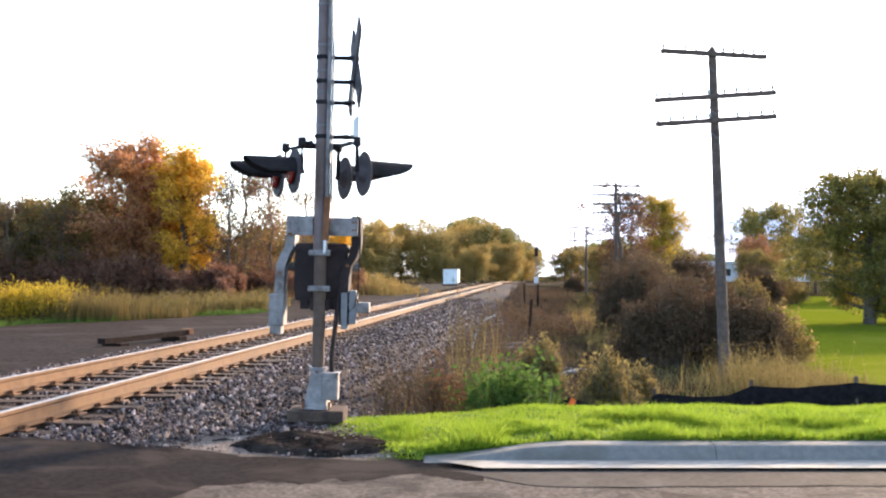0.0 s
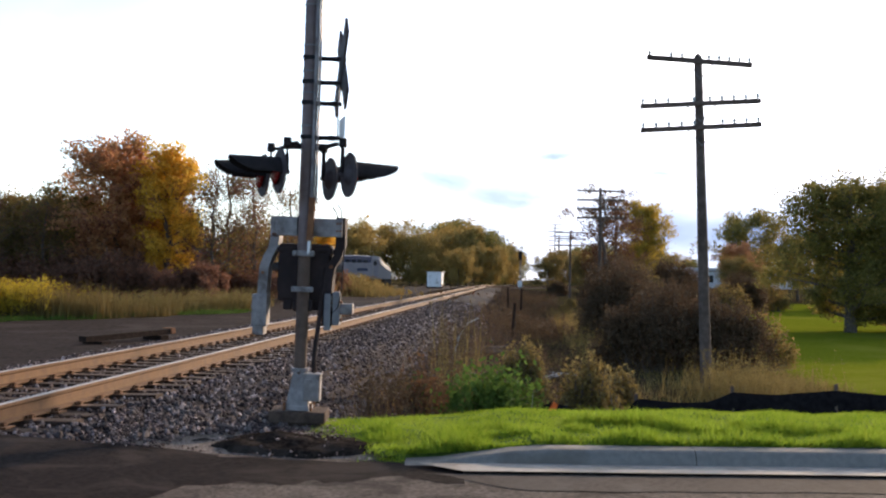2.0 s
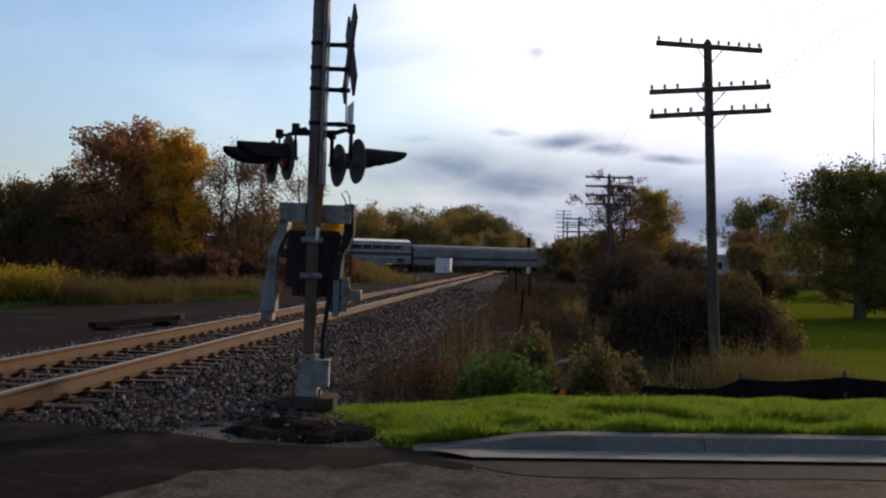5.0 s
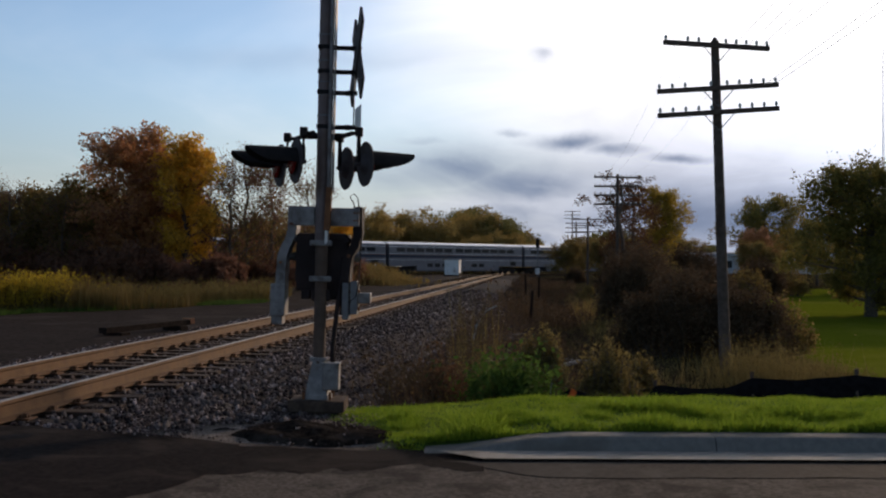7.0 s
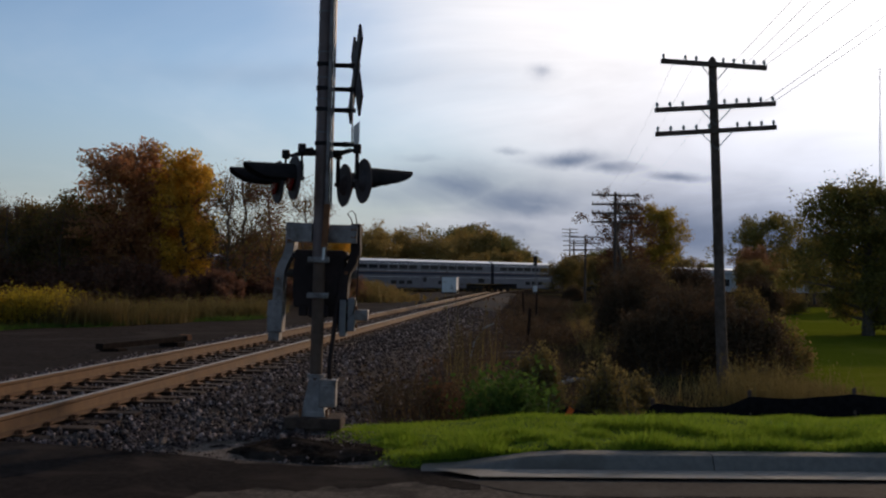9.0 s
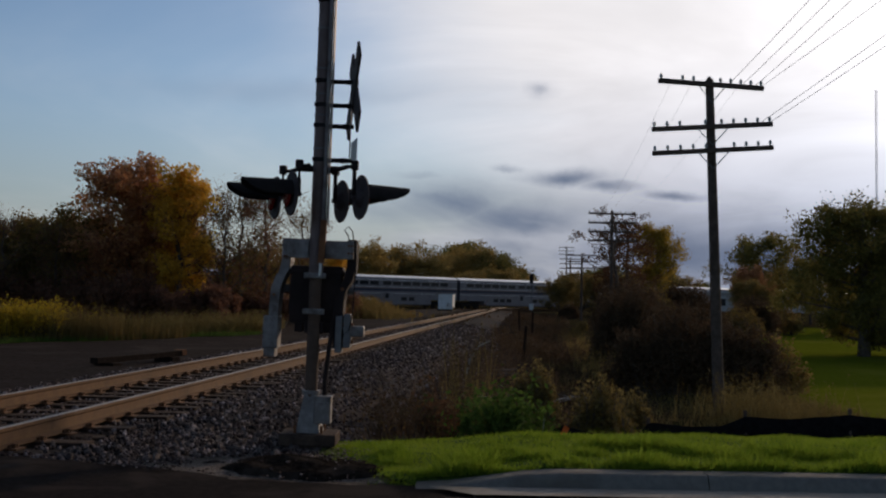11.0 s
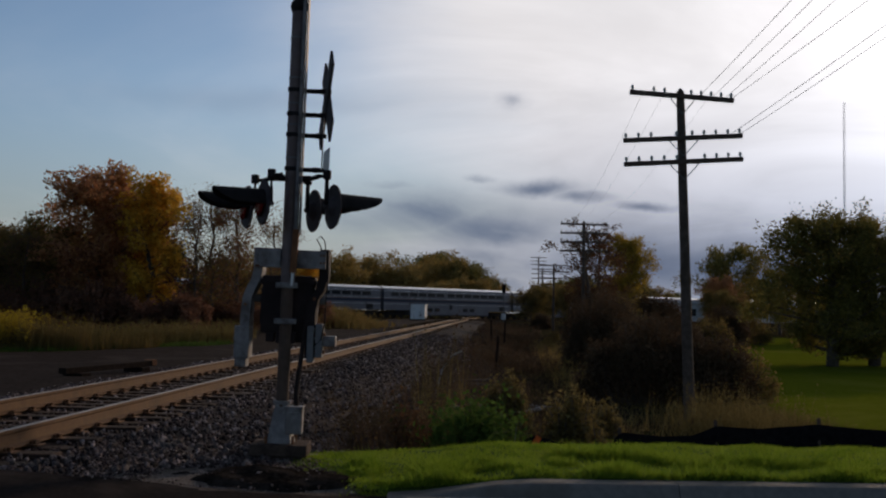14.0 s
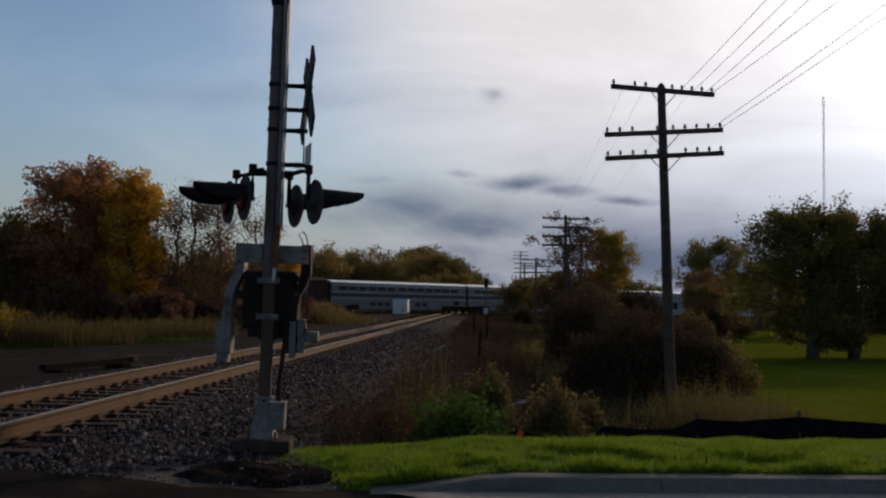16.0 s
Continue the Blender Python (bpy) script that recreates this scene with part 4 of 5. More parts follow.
# ---- smaller things beside the track ----
timber = thing("timber_baulk", pose(-6.55, 23.2, float(ground_z(-6.55, 23.2)) + 0.09, 0, -1.5, 62), "dark weathered timber baulk lying on the gravel", "timber")
part("baulk", box(-1.35, 1.35, -0.11, 0.11, 0.03, 0.155, 0.015), M["timber"], timber)
part("bearer", box(-1.10, -0.85, -0.3, 0.25, -0.06, 0.03, 0.01), M["timber"], timber)
part("bearer", box(0.75, 1.0, -0.25, 0.3, -0.08, 0.03, 0.01), M["timber"], timber)
part("iron_strap", box(1.22, 1.36, -0.13, 0.13, 0.04, 0.172, 0.006), M["rust"], timber)

hut = thing("equipment_cabinet", pose(0.95, 118.0, 0.16, 0, 0, -12), "white metal equipment cabinet beside the track", "cabinet")
part("plinth", box(-0.9, 0.9, -0.7, 0.7, -0.25, 0.12, 0.02), M["block"], hut)
part("body", box(-0.82, 0.82, -0.62, 0.62, 0.12, 1.72, 0.02), M["white"], hut)
bm = box(-0.9, 0.9, -0.7, 0.7, 1.72, 1.80, 0.01)
part("roof", bm, M["white"], hut, "overhanging white roof")
door = part("door", box(-0.38, 0.38, -0.65, -0.622, 0.2, 1.62, 0.008), M["white"], hut)
part("handle", box(0.26, 0.30, -0.69, -0.65, 0.85, 1.0, 0.004), M["grey"], door)

v, f = [], []
for j in range(10):
    for i in range(24):
        a, r = 2 * math.pi * i / 24, j / 9
        h = 1.45 * (1 - r) ** 0.85 + 0.09 * noise.noise((3 * math.cos(a) * r, 3 * math.sin(a) * r, 1.0))
        v.append((2.3 * r * math.cos(a), 1.7 * r * math.sin(a), h))
f = [(j * 24 + i, (j + 1) * 24 + i, (j + 1) * 24 + (i + 1) % 24, j * 24 + (i + 1) % 24) for j in range(9) for i in range(24)]
ob = sheet("stone_pile", v, f, M["pile"])
ob.matrix_basis = pose(-6.3, 96.0, float(ground_z(-6.3, 96)) - 0.05)
tagged(ob, "pale grey heap of crushed stone on the lot", "stone pile")

sg = thing("track_signal", pose(12.3, 138.0, -0.1), "railway colour-light signal on a slim post by the track", "signal")
part("post", rod((0, 0, -0.3), (0, 0, 5.1), 0.07, 0.06, 10), M["grey"], sg)
hd = part("signal_head", box(-0.24, 0.24, -0.16, 0.12, 3.9, 5.1, 0.04), M["black"], sg)
for z in (4.15, 4.5, 4.85):
    part("hood", rod((0, -0.16, z), (0, -0.34, z), 0.12, 0.12, 12), M["black"], hd)
part("relay_case", box(-0.27, 0.27, -0.25, 0.25, 0.35, 1.15, 0.03), M["white"], sg, "white relay case")
part("ladder", box(0.14, 0.18, 0.1, 0.14, 0.0, 4.6), M["grey"], sg)

for x, y, h, lean in ((-10.2, 43.5, 0.75, 3), (4.55, 58.0, 1.5, -2), (5.6, 62.0, 1.7, 1), (3.3, 40.0, 1.2, 4)):
    post = thing("stub_post", pose(x, y, float(ground_z(x, y)) - 0.05, 0, lean, 0), "short dark weathered post in the weeds", "post", "line posts")
    part("post_shaft", rod((0, 0, -0.2), (0, 0, h), 0.07, 0.055, 8), M["timber"], post)
    part("post_cap", rod((0, 0, h), (0, 0, h + 0.04), 0.062, 0.03, 8), M["timber"], post)

# black silt fence behind the bank: one sagging run of fabric on stakes
stake_x = [1.4, 2.45, 3.55, 4.72, 6.4, 7.9, 9.4, 11.0]
fence = thing("silt_fence", pose(0, 0, 0), "black sagging fabric silt fence on wooden stakes", "fence")
v, f = [], []
fx = np.arange(1.3, 11.0, 0.07)
tops = np.interp(fx, [1.3, 1.45, 1.75, 2.3, 2.45, 2.9, 3.25, 3.55, 4.0, 4.7, 5.15, 6.4, 7.9, 11], [-0.30, -0.22, -0.30, -0.36, -0.17, -0.21, -0.2, -0.08, -0.10, -0.035, -0.07, -0.14, -0.1, -0.1])
for i, x in enumerate(fx):
    y = 12.0 + 0.10 * math.sin(x * 0.8)
    for k in range(6):
        u = k / 5
        z = tops[i] * u + (-1.05) * (1 - u)
        v.append((x, y + 0.05 * math.sin(5 * x + 3 * u) * (1 - abs(2 * u - 1)) + 0.02 * math.sin(17 * x + 4 * u), z))
f = [(i * 6 + k, (i + 1) * 6 + k, (i + 1) * 6 + k + 1, i * 6 + k + 1) for i in range(len(fx) - 1) for k in range(5)]
cloth = sheet("fabric", v, f, M["fabric"], fence, "black woven fabric", True)
cloth.modifiers.new("thick", "SOLIDIFY").thickness = 0.006
for x in stake_x[1:]:
    y = 12.03 + 0.10 * math.sin(x * 0.8)
    z = float(np.interp(x, fx, tops))
    part("stake", box(x - 0.018, x + 0.018, y, y + 0.036, -1.3, z + 0.07, 0.003), M["wood"], fence)

flag = thing("marker_flag", pose(1.12, 11.45, -0.68, 0, 6, 20), "small orange marker flag on a wire among weeds", "flag")
part("wire_stem", rod((0, 0, 0), (0, 0, 0.62), 0.004, None, 6), M["grey"], flag)
bm = box(0, 0.07, -0.002, 0.002, 0.48, 0.61, 0.0, Matrix.Rotation(radians(25), 4, "Y"))
part("pennant", bm, M["orange"], flag, "faded orange pennant", False)

# pale broken reed post and scattered debris in the ditch
rng = np.random.default_rng(77)
for i in range(9):
    x, y = rng.uniform(1.0, 3.6), rng.uniform(20, 30)
    m = pose(x, y, float(ground_z(x, y)) + 0.06, rng.uniform(-8, 8), rng.uniform(-8, 8), rng.uniform(0, 180))
    ob = part("broken_board", box(-0.5, 0.5, -0.09, 0.09, -0.03, 0.03, 0.008), M["wood"] if i % 3 else M["pan"])
    ob.matrix_basis = m
    tagged(ob, "weathered broken board lying in the ditch", "board", "ditch debris")
pipe_ob = thing("leaning_reed", pose(0.42, 16.0, -0.75), "pale bent dry stalk leaning over the weeds", "stalk")
pipe("stalk", [(-0.05, 0, 0), (0.0, 0, 0.7), (0.08, 0, 1.05), (0.22, 0, 1.26), (0.38, 0, 1.34)], 0.016, M["pan"], pipe_ob, "", 6)

far = thing("long_building", pose(52, 178.0, 0.2, 0, 0, -5), "long low white building far beyond the lawn", "building")
part("wall", box(-11, 16, 0, 12, 0, 3.0, 0.05), M["roofing"], far)
part("roof", box(-11.5, 16.5, -0.5, 12.5, 3.0, 3.5, 0.1), M["roofing"], far)
for i in range(6):
    part("window", box(-9 + 4 * i, -7 + 4 * i, -0.06, -0.01, 1.0, 2.2), M["pane"], far)

mastbm = bmesh.new()
H = 128
for k in range(3):
    a = 2 * math.pi * k / 3
    add_rod(mastbm, (0.55 * math.cos(a), 0.55 * math.sin(a), 0), (0.55 * math.cos(a), 0.55 * math.sin(a), H), 0.12, 0.10, 5)
for i in range(64):
    a, b = 2 * math.pi * (i % 3) / 3, 2 * math.pi * ((i + 1) % 3) / 3
    add_rod(mastbm, (0.55 * math.cos(a), 0.55 * math.sin(a), i * 2), (0.55 * math.cos(b), 0.55 * math.sin(b), i * 2 + 2), 0.05, None, 4)
ob = thing("radio_tower", pose(252, 600, 0), "slim grey lattice radio tower on the horizon", "radio tower")
part("lattice", mastbm, M["tower"], ob)

# ---- trees and undergrowth ----
def grow(rng, height, spread_r, crown_from, limbs=14, lean=0.06, thick=None, up=0.55):
    """Skeleton of a tree: tubes for trunk, limbs and twigs, and the places where leaves sit."""
    heap, tips = Heap(), []
    thick = thick or height * 0.022
    top = np.array([rng.normal() * lean * height, rng.normal() * lean * height, height * 0.93])
    k = np.linspace(0, 1, 8)[:, None]
    trunk = top * k + np.concatenate([rng.normal(size=(8, 2)) * 0.012 * height, np.zeros((8, 1))], axis=1) * np.sin(k * 3.1)
    trunk[0] = (0, 0, -0.3)
    heap.put(*tube(trunk, thick * (1.15 - k[:, 0]) ** 0.8 + 0.012, 7))
    for i in range(limbs):
        u = crown_from + (0.95 - crown_from) * (i + rng.uniform()) / limbs
        start = np.array([np.interp(u, k[:, 0], trunk[:, c]) for c in range(3)])
        a = i * 2.4 + rng.normal() * 0.4
        v = (u - crown_from) / (1 - crown_from)
        reach = spread_r * (0.35 + 0.9 * math.sin(math.pi * min(0.93, 0.18 + 0.75 * v))) * rng.uniform(0.7, 1.1)
        end = start + np.array([math.cos(a) * reach, math.sin(a) * reach, reach * up * rng.uniform(0.5, 1.3)])
        end[2] = min(end[2], height * 1.0)
        mid = (start + end) / 2 + np.array([0, 0, -0.06 * reach]) + rng.normal(size=3) * 0.05 * reach
        heap.put(*tube([start, mid, end], [thick * 0.42 * (1.1 - u), thick * 0.25 * (1.1 - u) + 0.006, 0.008], 5))
        for j in range(5):
            q = rng.uniform(0.35, 1.0)
            s = start * (1 - q) + end * q + (mid - (start + end) / 2) * 4 * q * (1 - q) * 0.5
            e = s + rng.normal(size=3) * np.array([0.28, 0.28, 0.22]) * reach + np.array([0, 0, 0.12 * reach])
            heap.put(*tube([s, (s + e) / 2 + rng.normal(size=3) * 0.03 * reach, e], [0.014, 0.01, 0.005], 3))
            tips += [(s, e)]
        tips.append((mid, end))
    tips.append((trunk[5], trunk[7]))
    return heap, tips


def crown(rng, tips, count, size, scatter):
    """Leaves in uneven clumps along the twigs."""
    w_ = rng.uniform(0.15, 1.0, len(tips)) ** 1.5
    pick = rng.choice(len(tips), count, p=w_ / w_.sum())
    a, b = np.array([t[0] for t in tips])[pick], np.array([t[1] for t in tips])[pick]
    u = rng.uniform(0.25, 1.04, (count, 1))
    at = a + (b - a) * u + np.clip(rng.normal(size=(count, 3)), -1.25, 1.25) * scatter
    at[:, 2] = np.maximum(at[:, 2], 0.15)
    return leaf_cards(rng, at, size)


def tree(name, seed, height, spread_r, crown_from, leaf, count, size, label, limbs=14, scatter=0.3, up=0.55, group="", lean=0.04, thick=None):
    rng = np.random.default_rng(seed)
    t = thing(name, pose(0, 0, 0), label, "tree", group)
    heap, tips = grow(rng, height, spread_r, crown_from, limbs, lean, thick, up)
    heap.make("trunk", M["bark"], t, "grey-brown trunk with limbs and twigs", True)
    kinds = leaf if isinstance(leaf, list) else [(leaf, 1.0)]
    for material, share in kinds:
        heap = Heap()
        heap.quads(crown(rng, tips if len(kinds) == 1 else [q for q in tips if rng.uniform() < 0.75], int(count * share), size, scatter))
        heap.make("crown", M[material], t, "loose leafy crown")
    return t


def put(ob, x, y, turn_=0.0, scale=1.0, sink=0.0):
    ob.matrix_basis = pose(x, y, float(ground_z(x, y)) - sink, 0, 0, turn_)
    ob.scale = (scale, scale, scale)
    return ob


def again(ob, x, y, turn_, scale):
    c = copy_thing(ob, pose(x, y, float(ground_z(x, y)), 0, 0, turn_))
    c.scale = (scale, scale, scale * 0.97)
    return c


# near edge of the woods beyond the lot: (proto, x, y, turn, scale)
maple = put(tree("maple_tree", 31, 8.0, 2.15, 0.1, "l_red", 24000, 0.095, "broad maple with russet autumn leaves", 40, 0.30, 0.6, lean=0.015), -15.5, 52.0)
gold = put(tree("gold_tree", 33, 7.5, 1.5, 0.12, "l_gold", 15000, 0.09, "maple with golden yellow autumn leaves", 32, 0.26, 0.75, lean=0.015), -12.75, 51.3)
bare = put(tree("thin_tree", 35, 7.4, 1.5, 0.15, [("l_under", 0.5), ("l_olive", 0.5)], 6000, 0.055, "slender tree with sparse remaining leaves", 30, 0.26, 0.9, thick=0.09), -9.9, 53.0)
oak = put(tree("oak_tree", 37, 5.4, 2.3, 0.05, "l_olive", 12000, 0.10, "dense tree with brown-green autumn leaves", 24, 0.33, 0.5), -19.2, 54.0)
for proto, x, y, a, s in ((maple, -14.1, 53.5, 150, 0.93), (oak, -22.2, 53, 70, 0.92), (bare, -20.6, 49.5, 140, 0.74), (bare, -23.2, 52.0, 20, 0.88), (bare, -22.3, 50.5, 80, 0.80), (oak, -26.0, 57, 200, 0.95), (bare, -18.4, 50, 250, 0.72), (bare, -8.8, 54.0, 90, 1.0), (bare, -7.9, 60, 310, 0.95),
                          (oak, -25.0, 66, 120, 1.1), (oak, -16.0, 60, 20, 1.0), (maple, -29.5, 58, 250, 0.7), (bare, -24.6, 50, 40, 0.85), (gold, -7.4, 74, 10, 0.62), (oak, -12.6, 72, 100, 0.85),
                          (bare, -10.7, 51.5, 200, 0.9), (oak, -32, 62, 33, 1.0), (oak, -29, 70, 75, 1.1)):
    again(proto, x, y, a, s)


def shrub(name, seed, wide, deep, high, leaf, count, size, label, stems=40):
    """A wide bush: many stems from the ground and leaves in clumps over an uneven dome."""
    rng = np.random.default_rng(seed)
    t = thing(name, pose(0, 0, 0), label, "bush")
    heap, tips = Heap(), []
    for i in range(stems):
        a, r = rng.uniform(0, 2 * np.pi), math.sqrt(rng.uniform())
        x, y = math.cos(a) * r, math.sin(a) * r
        h = high * math.sqrt(max(0.05, 1 - r * r)) * rng.uniform(0.7, 1.12)
        s, e = np.array([x * wide * 0.7, y * deep * 0.7, -0.1]), np.array([x * wide, y * deep, h])
        m = (s + e) / 2 + rng.normal(size=3) * 0.08
        heap.put(*tube([s, m, e], [0.02, 0.014, 0.005], 4))
        tips.append((m * 0.8 + s * 0.2, e))
    heap.make("branchwork", M["bark"], t)
    heap = Heap()
    heap.quads(crown(rng, tips, count, size, np.array([wide * 0.13, deep * 0.13, high * 0.1])))
    heap.make("leaves", M[leaf], t)
    return t


# dark undergrowth below the trees
under = put(shrub("undergrowth_bush", 51, 2.6, 1.6, 2.3, "l_under", 8000, 0.085, "dark tangled undergrowth below the trees"), -20.5, 49.5)
for x, y, a, s in ((-17.2, 49.5, 40, 1.0), (-13.9, 49.0, 90, 0.95), (-10.9, 50.0, 150, 0.85), (-23.8, 49, 10, 1.1), (-8.3, 53, 210, 0.8), (-27, 52, 60, 1.2), (-7.4, 60, 20, 0.85), (-7.5, 69, 20, 1.0), (-16, 55, 0, 1.5), (-21, 56, 90, 1.5), (-11.5, 56, 50, 1.3), (-26, 60, 0, 1.6), (-8.8, 79, 80, 1.3)):
    again(under, x, y, a, s)
redb = put(shrub("red_bush", 53, 1.5, 1.1, 1.9, "l_under", 6500, 0.075, "reddish autumn bush at the wood's edge"), -12.6, 48.0)
again(redb, -10.4, 48.9, 100, 1.1)
again(redb, -14.6, 48.4, 180, 1.35)
again(redb, -16.8, 48.6, 260, 1.0)


def patch(name, seed, n, place, height, leaf, width, label, category, tops=None, top_size=0.03, lean=0.25, top_share=6):
    """Upright stalks over an area, with leaves or flower heads along them."""
    rng = np.random.default_rng(seed)
    at = np.array([place(rng) for _ in range(n)])
    at = np.concatenate([at, ground_z(at[:, 0], at[:, 1])[:, None] - 0.03], axis=1)
    h = height * rng.uniform(0.55, 1.15, n) if np.isscalar(height) else np.array([height(x, y) for x, y, _ in at]) * rng.uniform(0.7, 1.12, n)
    heap = Heap()
    card = blades(rng, at, h, width, lean)
    heap.quads(card)
    tagged(heap.make(name, M[leaf]), label, category, kind="stuff")
    if tops:
        tip = card[:, 2]
        rep = np.repeat(np.arange(n), top_share)
        u = rng.uniform(0.55, 1.02, (len(rep), 1))
        p = at[rep] + (tip[rep] - at[rep]) * u + rng.normal(size=(len(rep), 3)) * 0.05
        heap = Heap()
        heap.quads(leaf_cards(rng, p, top_size))
        tagged(heap.make(name + "_tops", M[tops]), label, category, kind="stuff")


def weed_edge(y):
    return RUN * y - TRACK - 2.6 - 9.0 * float(ss(10, 30, y)) + 3.5 * float(ss(45, 75, y))


def rod_place(rng):
    x = rng.uniform(-19, -9.0)
    return x, 31.2 + 0.45 * (x + 14) * (x > -14) * 2.2 + abs(rng.normal()) * 2.4 + 0.6 * math.sin(x * 1.3)


def rod_height(x, y):
    return (1.02 if x < -11.5 else 0.85 if x < -10.5 else 0.6) * (1 + 0.35 * noise.noise((x * 0.8, y * 0.8, 2)))


patch("goldenrod", 61, 5500, rod_place, rod_height, "l_stem", 0.02, "tall yellow goldenrod and dry weeds beside the lot", "weeds", None, lean=0.12)


def rod_left(rng):
    while True:
        x, y = rod_place(rng)
        if x < -12.8 + rng.normal() * 0.5 and noise.noise((x * 0.7, y * 0.4, 5)) > -0.12:
            return x, y


patch("goldenrod_heads", 62, 6500, rod_left, rod_height, "l_stem", 0.012, "yellow goldenrod flower heads", "weeds", "l_rod", 0.045, 0.12, 9)


def tan_place(rng):
    x = rng.uniform(-12.8, -7.0)
    return x, 33.2 + 1.9 * max(0, x + 12) + abs(rng.normal()) * 2.2


patch("dry_weeds", 63, 4200, tan_place, 0.75, "l_tan", 0.018, "dry tan weeds at the edge of the lot", "weeds", "l_tan", 0.035, 0.18, 4)


def low_place(rng):
    x = rng.uniform(-20, -7)
    return x, 30.2 + 2.0 * max(0, x + 13) * 0.9 + rng.uniform(0, 1.6) + 0.6 * math.sin(x * 1.9)


patch("low_grass", 64, 9000, low_place, 0.22, "l_weed", 0.018, "low green grass at the lot's edge", "grass", lean=0.5)
patch("brush_mound", 65, 3000, lambda r: (-5.6 + r.normal() * 1.6, 76 + r.normal() * 3.5), lambda x, y: 0.95 * math.exp(-((x + 5.4) / 2.2) ** 2) + 0.3, "l_tan", 0.04, "tan brush mound beside the track", "brush", "l_olive", 0.07, 0.2, 6)
patch("lot_weeds", 66, 1500, lambda r: (-9.5 + r.normal() * 2.5, 88 + r.normal() * 6), 0.9, "l_tan", 0.04, "dry weeds behind the lot", "weeds", "l_olive", 0.08, 0.2, 5)

# ---- ditch side of the track ----


def ditch(l0, l1, y0, y1):
    def place(rng):
        y = y0 + (y1 - y0) * rng.uniform() ** 1.3
        return RUN * y - TRACK + l0 + (l1 - l0) * (0.5 + 0.5 * rng.uniform(-1, 1) * rng.uniform() ** 0.35), y
    return place


patch("ditch_grass", 71, 9000, ditch(6.2, 12.5, 13.5, 45), 0.22, "l_tan", 0.012, "dry grass in the ditch", "grass", lean=0.4)
patch("ditch_weeds", 72, 2200, ditch(7.0, 11.0, 31, 70), 0.8, "l_olive", 0.016, "olive weeds along the ditch", "weeds", "l_olive", 0.03, 0.25, 5)
def clumps(*spots):
    def place(rng):
        x, y, r = spots[rng.integers(len(spots))]
        return x + rng.normal() * r, y + rng.normal() * r * 1.6
    return place


patch("bank_weeds", 73, 210, clumps((-0.10, 12.2, 0.09), (-0.06, 12.5, 0.12), (-0.64, 12.0, 0.06), (-0.36, 12.8, 0.10), (0.25, 12.4, 0.14), (0.35, 13.2, 0.15)), 0.55, "l_dark", 0.008, "dry red-brown weeds on the ballast slope", "weeds", "l_dark", 0.024, 0.25, 9)
patch("tall_stalks", 74, 110, lambda r: (0.42 + r.normal() * 0.18, 15.5 + r.normal() * 0.7), 1.45, "l_tan", 0.01, "tall dry brown stalks", "weeds", "l_dark", 0.024, 0.1, 12)
patch("slope_sprigs", 75, 900, ditch(2.9, 6.0, 10.8, 30), 0.3, "l_dark", 0.007, "sparse sprigs on the ballast slope", "weeds", "l_olive", 0.012, 0.35, 2)
patch("slope_brush", 79, 3600, ditch(3.4, 9.0, 13.5, 45), 0.30, "l_dark", 0.012, "dark brown brush on the ditch slope", "brush", "l_dark", 0.026, 0.4, 4)
patch("far_slope_brush", 82, 2600, ditch(3.6, 9.5, 42, 120), 0.5, "l_dark", 0.03, "brown brush along the far ditch slope", "brush", "l_dark", 0.06, 0.35, 5)
patch("ditch_olive", 80, 900, ditch(8.4, 10.2, 32, 60), 0.8, "l_tan", 0.016, "yellow-olive grass along the ditch", "grass", "l_olive", 0.024, 0.3, 4)
patch("green_weeds", 76, 220, lambda r: (0.84 + r.normal() * 0.2 - (0.28 if r.uniform() < 0.2 else 0), 11.9 + r.normal() * 0.3), 0.66, "l_weed", 0.010, "leafy green weeds behind the bank", "weeds", "l_weed", 0.036, 0.16, 16)
patch("pole_grass", 77, 1000, lambda r: (6.6 + r.normal() * 0.5 + 0.9 * (r.uniform() < 0.3), 22.3 + r.normal() * 1.0), 0.85, "l_tan", 0.009, "tall tan dry grass round the pole's foot", "grass", "l_tan", 0.025, 0.22, 3)
patch("lawn_edge", 78, 2600, lambda r: (8.3 + r.normal() * 0.5, 24 + r.normal() * 3.0), 0.4, "l_stem", 0.012, "rough grass at the lawn's edge", "grass", "l_tan", 0.02, 0.35, 2)
patch("rust_weeds", 88, 70, lambda r: (0.12 + r.normal() * 0.16, 12.4 + r.normal() * 0.35), 0.6, "l_rust", 0.008, "rusty brown weeds at the foot of the ballast", "weeds", "l_rust", 0.026, 0.25, 12)
tanb = put(shrub("tan_bush", 81, 0.62, 0.5, 1.15, "l_tan", 5200, 0.034, "small dry yellow-tan bush behind the bank", 80), 2.5, 16.2)
again(tanb, 3.2, 17.2, 80, 0.85)
again(tanb, 1.7, 18.5, 30, 0.9)
vine = put(shrub("dark_bush", 83, 1.95, 1.5, 2.2, "l_dark", 34000, 0.042, "large dark bush overgrown with vines", 130), 6.75, 29.5)
vine2 = put(shrub("vine_bush", 85, 1.5, 1.4, 1.95, "l_dark", 22000, 0.042, "dark bush with ragged russet top", 110), 8.1, 28.8)
edge = put(shrub("olive_bush", 87, 1.1, 1.0, 1.7, "l_olive", 7000, 0.05, "olive-yellow bush beside the lawn", 70), 9.35, 29.6)
again(vine, 7.7, 41.0, 120, 1.12).scale.z = 1.36
again(vine2, 12.5, 52.0, 10, 1.3)
